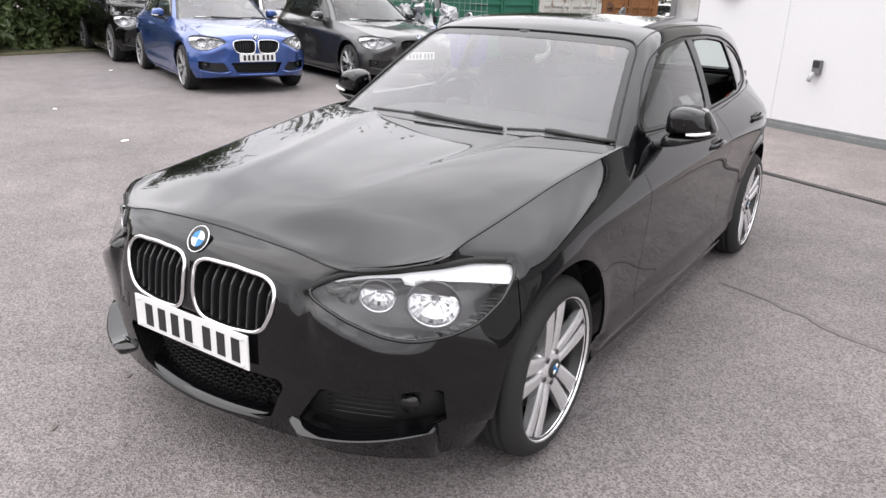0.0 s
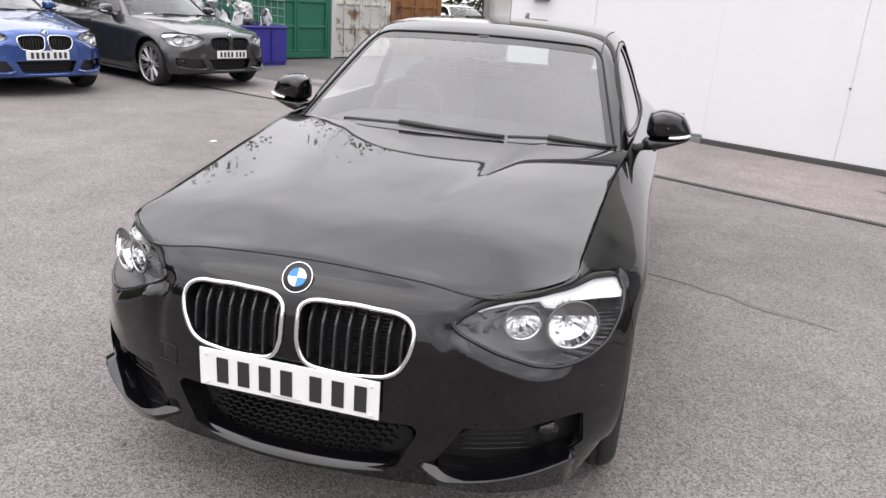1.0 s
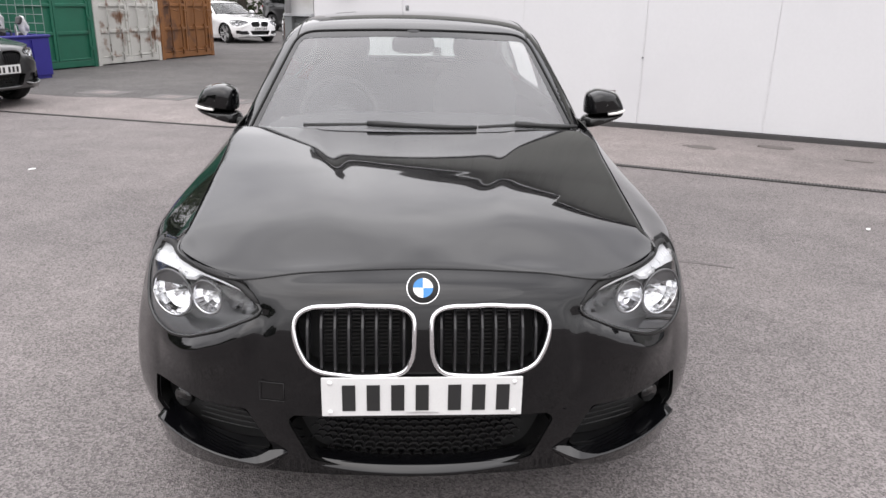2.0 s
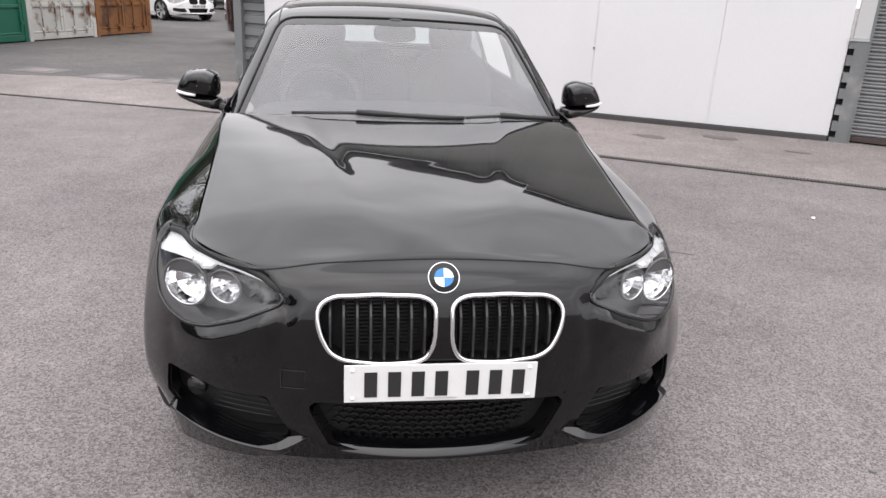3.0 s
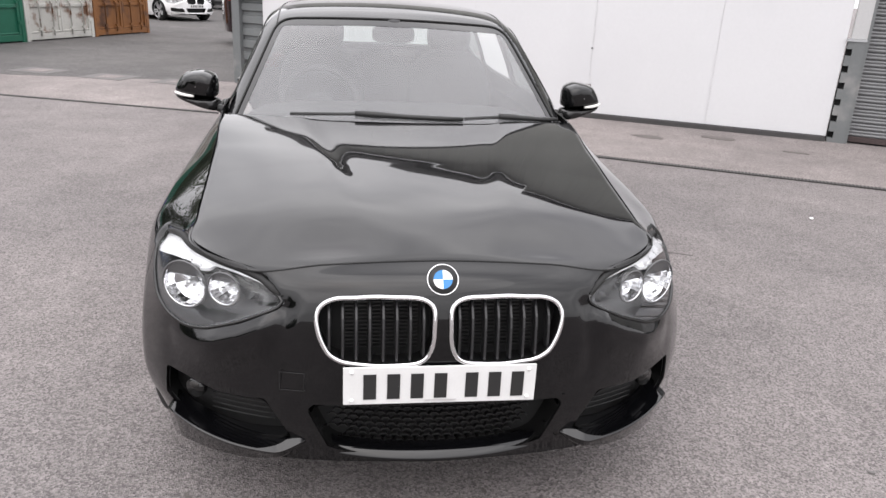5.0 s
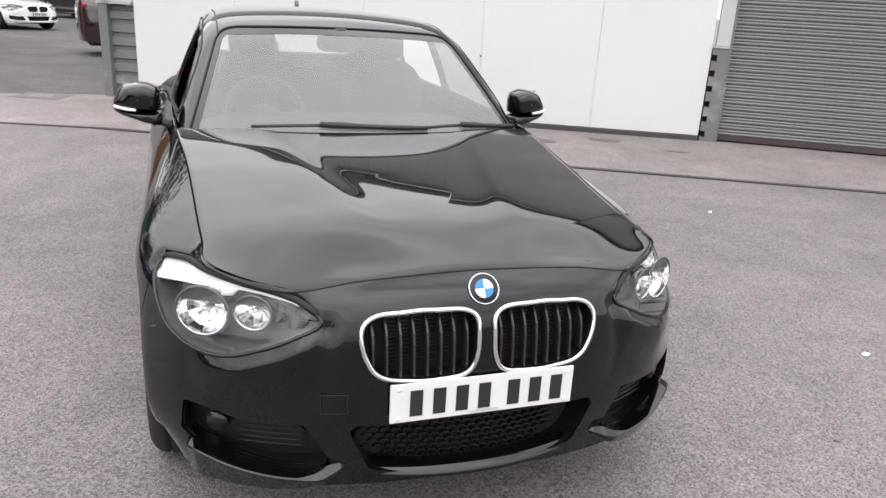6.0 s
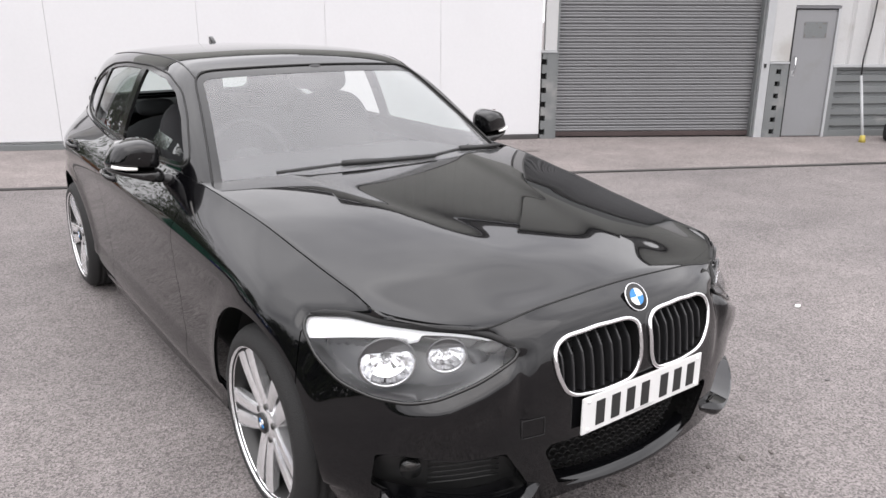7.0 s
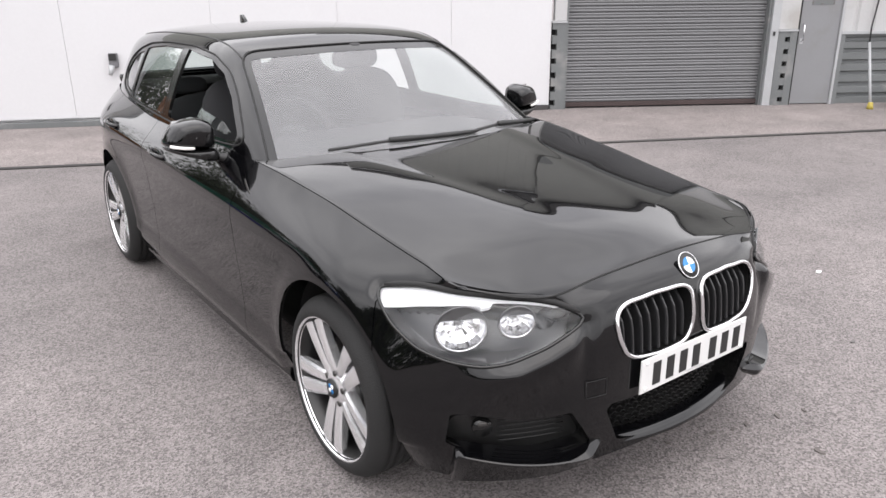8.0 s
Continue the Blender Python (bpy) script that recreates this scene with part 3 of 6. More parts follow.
def cabin_field(x, y, z):
    """Below zero inside the cabin: windscreen, roof, rear window and leaning sides, softly joined."""
    ax = np.abs(x)
    screen = ((z - (0.975 - 0.02 * x**2)) - 0.63 * (y - (0.615 + 0.25 * x**2)) + 0.05 * np.clip(y - 0.6, 0, 1)**2) / 1.19
    roof = z - (1.420 - 0.055 * np.clip(1.95 - y, 0, 9)**2 - 0.060 * np.clip(y - 2.05, 0, 9)**2 - 0.10 * x**2)
    tail = ((y - (3.27 - 0.20 * x**2)) + 0.80 * (z - 1.30)) / 1.28
    belt = along([(0.4, .735), (.85, .758), (1.4, .782), (1.9, .780), (2.33, .768), (2.69, .745), (3.0, .705), (3.35, .62), (3.6, .56)], y)
    side = (ax - (belt - 0.32 * (z - 0.95) - 0.26 * np.clip(z - 0.95, 0, 1)**2)) / 1.12
    k = 0.035
    m = np.maximum(np.maximum(screen, roof), np.maximum(tail, side))
    return m + k * np.log(np.exp((screen - m) / k) + np.exp((roof - m) / k) + np.exp((tail - m) / k) + np.exp((side - m) / k)) - k * 0.05


def cabin_points(cols=130, rows=61):
    """The cabin's skin, drawn section by section from windscreen to tail."""
    y = np.linspace(0.560, 3.47, cols)
    a = np.linspace(-0.02, math.pi / 2, rows)
    Y, A = np.meshgrid(y, a, indexing="ij")
    lo, hi = np.zeros_like(Y), np.full_like(Y, 1.3)
    z0 = 0.90
    for _ in range(40):
        mid = (lo + hi) / 2
        inside = cabin_field(mid * np.cos(A), Y, z0 + mid * np.sin(A)) < 0
        lo, hi = np.where(inside, mid, lo), np.where(inside, hi, mid)
    H = np.stack([lo * np.cos(A), Y, z0 + lo * np.sin(A)], 2)
    H[:, -1, 0] = 0
    return np.concatenate([H, H[:, -2::-1] * (-1, 1, 1)], 1)


def lathe(profile, seg=64, bm=None):
    """Turns a profile of (radius, x) about the x axis."""
    bm = bm or bmesh.new()
    rings = []
    for k in range(seg):
        c, s = math.cos(2 * math.pi * k / seg), math.sin(2 * math.pi * k / seg)
        rings.append([bm.verts.new((x, r * c, r * s)) for r, x in profile])
    for k in range(seg):
        a, b = rings[k], rings[(k + 1) % seg]
        for i in range(len(profile) - 1):
            bm.faces.new((a[i], a[i + 1], b[i + 1], b[i]))
    bmesh.ops.recalc_face_normals(bm, faces=bm.faces)
    return bm


MIRROR_ROOT, MIRROR_FOOT, MIRROR_WIDE = 0.818, 0.975, 0.194
MIRROR_OUTLINE = [(.0, .0), (-.012, .05), (.0, .086), (.05, .106), (.27, .124), (.52, .120), (.76, .106), (.85, .086), (.94, .058), (1.0, .032), (.97, .016), (.45, .002)]


def mirror_body(sx, ring, back, depth, mid):
    """A door mirror's casing: the outline seen from ahead, drawn forward into a blunt, rounded face."""
    C = np.array([(MIRROR_ROOT + MIRROR_WIDE * u, MIRROR_FOOT + v) for u, v in ring])
    for _ in range(3):  # round the corners off
        C = np.stack([.78 * C + .22 * np.roll(C, -1, 0), .22 * C + .78 * np.roll(C, -1, 0)], 1).reshape(-1, 2)
    c = np.array((MIRROR_ROOT + MIRROR_WIDE * mid[0], MIRROR_FOOT + mid[1]))
    rows = []
    for t in np.r_[0.0, .04, np.linspace(0, math.pi / 2, 16)]:
        if len(rows) < 2:
            k, d = (.80, .012) if not rows else (.985, .0)
        else:
            k, d = max(1e-4, math.cos(t)) ** .42, math.sin(t) ** .75
        X = c + (C - c) * k
        u = (X[:, 0] - MIRROR_ROOT) / MIRROR_WIDE
        y = back - depth * d * (1 - .30 * np.clip(u, 0, 1)**2) - (.0 if len(rows) else -.004)
        rows.append(np.stack([sx * X[:, 0], y + .020 * u, X[:, 1]], 1))
    P = np.array(rows)
    b = sheet(np.concatenate([P, P[:, :1]], 1))
    bmesh.ops.remove_doubles(b, verts=b.verts, dist=1e-5)
    bmesh.ops.recalc_face_normals(b, faces=b.faces)
    return b


def blob(c, r, e=2.6, m=None, rows=14, cols=26, bm=None):
    """A rounded lump: a superellipsoid about c with half sizes r."""
    u = np.linspace(-math.pi / 2, math.pi / 2, rows)
    v = np.linspace(0, 2 * math.pi, cols)
    U, V = np.meshgrid(u, v, indexing="ij")
    p = 2 / e

    def sg(t):
        return np.sign(t) * np.abs(t) ** p
    X = np.stack([sg(np.cos(U)) * sg(np.cos(V)) * r[0], sg(np.cos(U)) * sg(np.sin(V)) * r[1], sg(np.sin(U)) * r[2]], 2)
    if m is not None:
        X = X @ np.array(m.to_3x3()).T
    b = sheet(X + np.array(c), bm=bm)
    bmesh.ops.recalc_face_normals(b, faces=b.faces)
    return b


def wheel_at(parent, x, y, side, alloy, style, fine, R):
    """A wheel: tyre with tread, rim, spokes, hub cap, bolts and brake disc. side is +1 on the car's left."""
    w = new("wheel")
    w.parent = parent
    w.matrix_basis = pose(x, y, R, 0, 0, 0 if side > 0 else 180)
    hw = 0.112
    prof = [(R * .765, -hw + .014), (R * .80, -hw + .002), (R * .87, -hw + .003), (R * .93, -hw + .014), (R * .97, -hw + .028), (R * .993, -hw + .043)]
    tread = []
    for g in (-.05, -.017, .017, .05):
        tread += [(R, g - .006), (R - .007, g - .004), (R - .007, g + .004), (R, g + .006)]
    prof = prof + tread + [(r, -xx) for r, xx in prof[::-1]]
    part("tyre", lathe(prof, 72 if fine else 40), RUBBER, w)
    rr = R * .797
    part("rim", lathe([(rr, hw - .022), (rr + .003, hw - .008), (rr - .001, hw - .003), (rr - .005, hw - .006), (rr - .012, hw - .024)], 72 if fine else 40), alloy, w)
    # the barrel is coloured black instead of alloy, as shade behind the spokes
    part("barrel", lathe([(rr - .011, hw - .018), (rr - .026, hw - .045), (rr - .030, hw - .075), (rr - .030, -hw + .01)], 40), GRILLE_AND_SHADE, w, "inner barrel of the rim in a shade-black colour")
    n = 5 if style == "star" else 9
    for k in range(n):
        a = 2 * math.pi * k / n + (0.1 if side > 0 else 0.5)
        sp = bmesh.new()
        pairs = (-1, 1)
        for q in pairs:
            w0, w1 = (.020, .030) if style == "star" else (.008, .008)
            in_off, out_off = (.0225 * q, .040 * q) if style == "star" else (.008 * q, .022 * q)
            ring = []
            for t in np.linspace(0, 1, 7):
                r = .045 + (rr - .016 - .045) * t
                off = in_off + (out_off - in_off) * t
                half = w0 + (w1 - w0) * t
                front = hw - .030 + .016 * math.sin(t * math.pi * .5) - .010 * (1 - t) * 0
                depth = .042 - .014 * t
                ring.append([(front - .006, off - half, r), (front, off - half * .55, r), (front, off + half * .55, r), (front - .006, off + half, r), (front - depth, off + half * .8, r), (front - depth, off - half * .8, r)])
            vs = [[sp.verts.new(p) for p in loop] for loop in ring]
            for i in range(len(vs) - 1):
                for j in range(6):
                    sp.faces.new((vs[i][j], vs[i][(j + 1) % 6], vs[i + 1][(j + 1) % 6], vs[i + 1][j]))
            sp.faces.new(vs[0][::-1])
            sp.faces.new(vs[-1])
        bmesh.ops.recalc_face_normals(sp, faces=sp.faces)
        bmesh.ops.rotate(sp, verts=sp.verts, cent=(0, 0, 0), matrix=Matrix.Rotation(a, 3, "X"))
        part("spoke", sp, alloy, w, smooth=False)
    turn = Matrix.Rotation(math.pi / 2, 4, "Y")
    hub = lathe([(.0, hw - .020), (.030, hw - .020), (.055, hw - .026), (.075, hw - .040), (.078, hw - .09)], 32)
    part("hub", hub, alloy, w)
    cap = part("hub_cap", disc(.034, .008, Matrix.Translation((hw - .018, 0, 0)) @ turn, seg=28), PLATE_BLACK, w, "round black centre cap")
    for k in range(5):
        a = 2 * math.pi * (k + .5) / 5 + (0.1 if side > 0 else 0.5)
        part("bolt", disc(.011, .012, Matrix.Translation((hw - .030, -.056 * math.sin(a), .056 * math.cos(a))) @ turn, seg=8), DISC, w)
    part("brake_disc", lathe([(.06, hw - .10), (.165, hw - .10), (.165, hw - .125), (.06, hw - .125)], 40), DISC, w)
    # added disc closes the wheel's back with painted shade
    part("barrel_shade_disc", lathe([(rr - .034, -hw + .02), (.02, -hw + .02)], 32), SHADOW_INNER, w)
    if fine:
        for k in range(4):
            a = math.pi / 2 * k + math.pi / 4
            part("badge_field", disc(.008, .004, Matrix.Translation((hw - .013, .011 * math.cos(a), .012 * math.sin(a))) @ turn, seg=10), BADGE_BLUE if k % 2 else BADGE_WHITE, cap)
    return w


def roundel(parent, m, r):
    """A round badge: black ring and four plain quarters, blue and white."""
    b = part("badge", disc(r, .006, m, seg=40), PLATE_BLACK, parent, "round black badge with blue and white quarters")
    bm = bmesh.new()
    part("badge_rim", tube([m @ Vector((r * math.cos(t), r * math.sin(t), .002)) for t in np.linspace(0, 2 * math.pi, 41)[:-1]], .0017, closed=True, seg=6), CHROME, b)
    for k in range(4):
        q = bmesh.new()
        ring = [(0, 0)] + [(r * .62 * math.cos(t), r * .62 * math.sin(t)) for t in np.linspace(math.pi / 2 * k, math.pi / 2 * (k + 1), 9)]
        lo = [q.verts.new(m @ Vector((x, y, .003))) for x, y in ring]
        hi = [q.verts.new(m @ Vector((x, y, .0045))) for x, y in ring]
        q.faces.new(hi)
        q.faces.new(lo[::-1])
        for i in range(len(ring)):
            j = (i + 1) % len(ring)
            q.faces.new((lo[i], lo[j], hi[j], hi[i]))
        part("badge_quarter", q, BADGE_BLUE if k % 2 else BADGE_WHITE, b, smooth=False)
    return b


def make_car(name, label, paint, fine=False, ky=1.0, kz=1.0, wheels="star", alloy=None, dark_glass=False, chrome_grille=True, papers=False, radius=None):
    alloy = alloy or (ALLOY if fine else ALLOY_DULL)
    root = empty(name, label, "car")
    R = radius or WHEEL_R

    def mapped(bm):
        for v in bm.verts:
            y, z = v.co.y, v.co.z
            if y < 0:  # the nose reaches forward and rises a little
                z += NOSE_RISE * y * y
            v.co.y = y * (ky if y > 0 else NOSE_REACH)
            v.co.z = z * kz
        return bm

    def put(pname, bm, mat, plabel="", under=None, **kw):
        return part(pname, mapped(bm), mat, under or root, plabel, **kw)

    P = flank(74 if fine else 30, 210 if fine else 96)
    skin = sheet(np.concatenate([P[:, :0:-1] * (-1, 1, 1), P], 1))
    skin.normal_update()
    probe = P.reshape(-1, 3)
    # the bumper swells into a ledge under each lamp
    ledge = outline(LAMP_SHAPE, .012)
    co = coords(skin)
    d = np.where(co[:, 1] < 0, ledge((np.abs(co[:, 0]) + co[:, 1]) / math.sqrt(2), co[:, 2]), 9.0)
    rise = .028 * np.clip((d + .004) / .036, 0, 1)
    fade = np.exp(-(np.clip(d - .036, 0, 1) / .085)**2) * np.clip((.745 - np.abs(co[:, 0])) / .14, 0, 1)
    swell = rise * fade * np.clip((.70 - co[:, 2]) / .06, 0, 1) * np.clip((np.abs(co[:, 0]) - .41) / .05, 0, 1)
    for v, w, n in [(v, w, v.normal.copy()) for v, w in zip(skin.verts, swell)]:
        if w > 1e-5:
            v.co += n * float(w)

    # above each lamp the skin tucks in under the bonnet's edge
    if fine:
        s = (np.abs(co[:, 0]) + co[:, 1]) / math.sqrt(2)
        tuck = .016 * np.exp(-(np.clip(d, 0, 1) / .014)**2) * (co[:, 2] > along(LAMP_TOP, s) - .03) * np.clip((s + .16) / .06, 0, 1)
        for v, w in zip(skin.verts, np.where((d < .04) & (d > -.02), tuck, 0.0)):
            if w > 1e-5:
                v.co.y += float(w) * .8
                v.co.x -= math.copysign(float(w) * .5, v.co.x)

    # a step in the bumper runs down from the lamp to the intake
    ax = np.abs(co[:, 0])
    edge = along([(.40, .365), (.50, .405), (.60, .400), (.68, .372)], co[:, 2])
    rise = np.clip((ax - edge) / .022, 0, 1)
    dent = .013 * rise * rise * (3 - 2 * rise) * np.clip((.64 - ax) / .16, 0, 1) * np.clip((co[:, 2] - .43) / .13, 0, 1) * np.clip((.715 - co[:, 2]) / .05, 0, 1)
    for v, w in zip(skin.verts, np.where(co[:, 1] < -.3, dent, 0.0)):
        if w > 1e-5:
            v.co.y += float(w)

    def surface_y(x, z):
        near = probe[probe[:, 1] < 0]
        return float(near[np.argmin((near[:, 0] - abs(x))**2 + (near[:, 2] - z)**2), 1])

    # wheel arches
    def arch(y0):
        return lambda p: np.where(np.abs(p[:, 0]) > 0.5, np.hypot(p[:, 1] - y0, p[:, 2] - ARCH_Z) - ARCH_R, 1.0)
    for y0 in (0.0, WHEELBASE):
        take(skin, arch(y0)).free()

    # openings of the nose
    lamp2, kidney2 = outline(LAMP_SHAPE, .012), outline(KIDNEY_SHAPE, .026)
    intake2, vent2 = outline(INTAKE_SHAPE, .02), outline(VENT_SHAPE, .009)

    def lamp(p):
        return np.where(p[:, 1] < 0.0, lamp2((np.abs(p[:, 0]) + p[:, 1]) / math.sqrt(2), p[:, 2]), 1.0)

    def kidney(p):
        return np.where(p[:, 1] < -.5, kidney2(np.abs(p[:, 0]), p[:, 2]), 1.0)

    def intake(p):
        return np.where(p[:, 1] < -.4, intake2(p[:, 0], p[:, 2]), 1.0)

    def vent(p):
        return np.where(p[:, 1] < -.3, vent2(np.abs(p[:, 0]), p[:, 2]), 1.0)
    lamps, kidneys = take(skin, lamp), take(skin, kidney)
    intakes, vents = take(skin, intake), take(skin, vent)
    for piece in (skin, lamps, kidneys, intakes, vents):
        bmesh.ops.remove_doubles(piece, verts=piece.verts, dist=.0016)

    # an added inner shell closes the shut lines, near black for their shade
    inner = skin.copy()
    put("inner_shell", pushed(inner, -.012), SHADOW_INNER)

    # shut lines and panels
    def seam_line(p):
        s = (np.abs(p[:, 0]) + p[:, 1]) / math.sqrt(2)
        over = (p[:, 2] > along(LAMP_TOP, s) - .012) & (s > -.05)
        return p[:, 1] - np.where(over, -.70, -.245 - .22 * (.73 - p[:, 2]))

    def door_front(p):
        return p[:, 1] - (.738 + .02 * np.sin((p[:, 2] - .3) * 5))

    def door_mid(p):
        return p[:, 1] - (1.925 + .10 * np.clip(.6 - p[:, 2], 0, 1)**2)

    def door_rear(p):
        return p[:, 1] - np.where(p[:, 2] > .72, 2.80 - .0 * p[:, 2], 2.80 - (.72 - p[:, 2]) * .95)

    def sill_line(p):
        return p[:, 2] - .235

    def tail_line(p):
        return p[:, 1] - 3.08
    gap = .0019

    def panel(pname, f, plabel=""):
        a = take(skin, lambda p: f(p) + gap)
        take(skin, lambda p: f(p) - gap).free()
        for sx in (1, -1):
            h = a.copy()
            h.faces.ensure_lookup_table()
            bmesh.ops.delete(h, geom=[fc for fc in h.faces if fc.calc_center_median().x * sx < 0], context="FACES")
            if h.faces:
                put(pname, h, paint, plabel, solid=.005)
            else:
                h.free()
        a.free()
    nose = take(skin, lambda p: seam_line(p) + gap)
    take(skin, lambda p: seam_line(p) - gap).free()
    put("front_bumper", nose, paint, solid=.005)
    panel("front_wing", door_front)
    sills = take(skin, lambda p: np.where((p[:, 1] > .3) & (p[:, 1] < 2.45), sill_line(p), 1.0))
    for sx in (1, -1):
        h = sills.copy()
        bmesh.ops.delete(h, geom=[fc for fc in h.faces if fc.calc_center_median().x * sx < 0], context="FACES")
        put("sill", h, paint, solid=.005)
    sills.free()
    panel("front_door", door_mid)
    panel("rear_door", door_rear)
    panel("rear_quarter", tail_line)
    put("tail", skin, paint, solid=.005)

    # bonnet
    spread = bonnet_points(P, 80 if fine else 34, 61 if fine else 25)
    lip = spread[0, 4:-4] * (.9915, 1, 1)
    bonnet = sheet(spread, flip=True)
    bonnet.normal_update()
    if sum(fc.normal.z for fc in bonnet.faces) < 0:
        bmesh.ops.reverse_faces(bonnet, faces=bonnet.faces)
    rim_cut = [v for v in bonnet.verts if v.is_boundary]
    for v in rim_cut:
        v.co.x *= .9915
        v.co.z -= .0008
        if v.co.y < -.4:
            v.co.y += .006
    put("bonnet", bonnet, paint, solid=.005)
    if fine:
        # added tube draws the shade of the bonnet's front gap in near black
        put("bonnet_gap_shade", tube([(x, y - .0005, z - .0008) for x, y, z in lip], .0028, seg=6), SHADOW_INNER, "near-black tube standing for the shaded gap at the bonnet's leading edge")

    # cabin
    shell = sheet(cabin_points(130 if fine else 80, 61 if fine else 37))
    shell.normal_update()
    if sum(fc.normal.z for fc in shell.faces) < 0:
        bmesh.ops.reverse_faces(shell, faces=shell.faces)
    roof_z = lambda p: 1.345 - .06 * p[:, 0]**2

    def screen(p):
        d1 = np.abs(p[:, 0]) - (.690 - .40 * (p[:, 2] - .990))
        d2 = p[:, 2] - roof_z(p)
        d = np.where((d1 > -.05) & (d2 > -.05), np.hypot(d1 + .05, d2 + .05) - .05, np.maximum(d1, d2))
        return np.where(p[:, 1] < 1.62, d, 1.0)
    windscreen = take(shell, screen)
    back2 = outline([(-.50, 1.07), (.50, 1.07), (.46, 1.265), (-.46, 1.265)], .04)
    back = take(shell, lambda p: np.where(p[:, 1] > 3.0, back2(p[:, 0], p[:, 2]), 1.0))
    glaze2 = outline([(.870, .982), (.965, 1.060), (1.100, 1.165), (1.250, 1.255), (1.44, 1.312), (1.75, 1.336), (2.2, 1.332), (2.5, 1.312), (2.70, 1.272), (2.86, 1.218), (2.95, 1.145), (2.95, 1.085), (2.85, 1.040),
                      (2.6, 1.005), (1.9, .983), (1.3, .972)], .02)
    front2 = outline([(.940, .997), (1.130, 1.155), (1.280, 1.243), (1.46, 1.294), (1.80, 1.317), (1.82, .998), (1.3, .988)], .02)
    rear2 = outline([(1.905, .998), (1.895, 1.316), (2.2, 1.314), (2.42, 1.298), (2.53, 1.283), (2.585, 1.025), (2.4, 1.008)], .015)
    quarter2 = outline([(2.622, 1.030), (2.572, 1.268), (2.69, 1.250), (2.82, 1.203), (2.90, 1.140), (2.895, 1.095), (2.82, 1.056)], .012)

    def flat2(g):
        return lambda p: np.where(np.abs(p[:, 0]) > .35, g(p[:, 1], p[:, 2]), 1.0)
    glazing = take(shell, flat2(glaze2))
    for sx in (1, -1):
        h = glazing.copy()
        bmesh.ops.delete(h, geom=[fc for fc in h.faces if fc.calc_center_median().x * sx < 0], context="FACES")
        put("window_seal", tube(even(rim_path(h), 120), .0045, closed=True, seg=6), RUBBER)
        h.free()
    put("windscreen_seal", tube(even(rim_path(windscreen), 140), .0045, closed=True, seg=6), RUBBER)
    panes = [("front", take(glazing, flat2(front2))), ("rear", take(glazing, flat2(rear2))), ("quarter", take(glazing, flat2(quarter2)))]
    put("roof", shell, paint, solid=.02)
    for sx in (1, -1):
        h = glazing.copy()
        bmesh.ops.delete(h, geom=[fc for fc in h.faces if fc.calc_center_median().x * sx < 0], context="FACES")
        put("window_surround", pushed(h, -.002), TRIM_GLOSS, "gloss black window surround", solid=.015)
    glazing.free()
    side_glass = WINDOW_DARK if dark_glass else WINDOW
    for kind, bm in panes:
        for sx in (1, -1):
            h = bm.copy()
            bmesh.ops.delete(h, geom=[fc for fc in h.faces if fc.calc_center_median().x * sx < 0], context="FACES")
            if fine and ((kind == "front" and sx < 0) or (kind == "rear" and sx > 0)):
                # the pane is wound down into the door: only its top edge shows
                for v in h.verts:
                    v.co.z -= .29
                    v.co.x -= sx * .02
                low = [fc for fc in h.faces if fc.calc_center_median().z < .965]
                bmesh.ops.delete(h, geom=low, context="FACES")
            ob = put(kind + "_window", pushed(h, -.008), side_glass)
            ob.visible_shadow = False
        bm.free()
    band = take(windscreen, lambda p: -(screen(p) + .030))
    put("windscreen_border", pushed(band, -.003), TRIM_GLOSS, "black border of the windscreen")
    ws = put("windscreen", pushed(windscreen, -.004), WINDSCREEN if not dark_glass else WINDOW, "clear windscreen reflecting a pale sky")
    ws.visible_shadow = False
    bw = put("rear_screen", pushed(back, -.006), side_glass)
    bw.visible_shadow = False

    # lamps
    for sx in (1, -1):
        half = lamps.copy()
        bmesh.ops.delete(half, geom=[fc for fc in half.faces if fc.calc_center_median().x * sx < 0], context="FACES")
        rim = even(rim_path(half), 90)
        hl = new("headlight")
        hl.parent = root
        hl["label"] = "clear headlight with twin reflectors and a white upper strip"
        bowl = half.copy()
        bowl.normal_update()
        rimv = [(v, v.co - v.normal * .003) for v in bowl.verts if v.is_boundary]
        redge = [e for e in bowl.edges if e.is_boundary]
        pushed(bowl, -.085)
        outer = {v: bowl.verts.new(q) for v, q in rimv}
        for e in redge:
            p, q = e.verts
            bowl.faces.new((p, q, outer[q], outer[p]))
        put("lamp_housing", bowl, LAMP_DARK if fine else LAMP_PALE, "dark grey housing" if fine else "", hl)
        strip = half.copy()
        tops = LAMP_TOP

        def brow(p):
            s = (np.abs(p[:, 0]) + p[:, 1]) / math.sqrt(2)
            top = along(tops, s)
            w = along([(-.2, .006), (-.05, .012), (.1, .022), (.25, .040), (.33, .046), (.41, .050)], s)
            return np.maximum(top - w - p[:, 2], np.maximum(-.10 - s, s - .408))
        band = take(strip, brow)
        strip.free()
        put("light_strip", pushed(band, -.010), LAMP_WHITE, "white daytime light strip", hl, solid=.01)
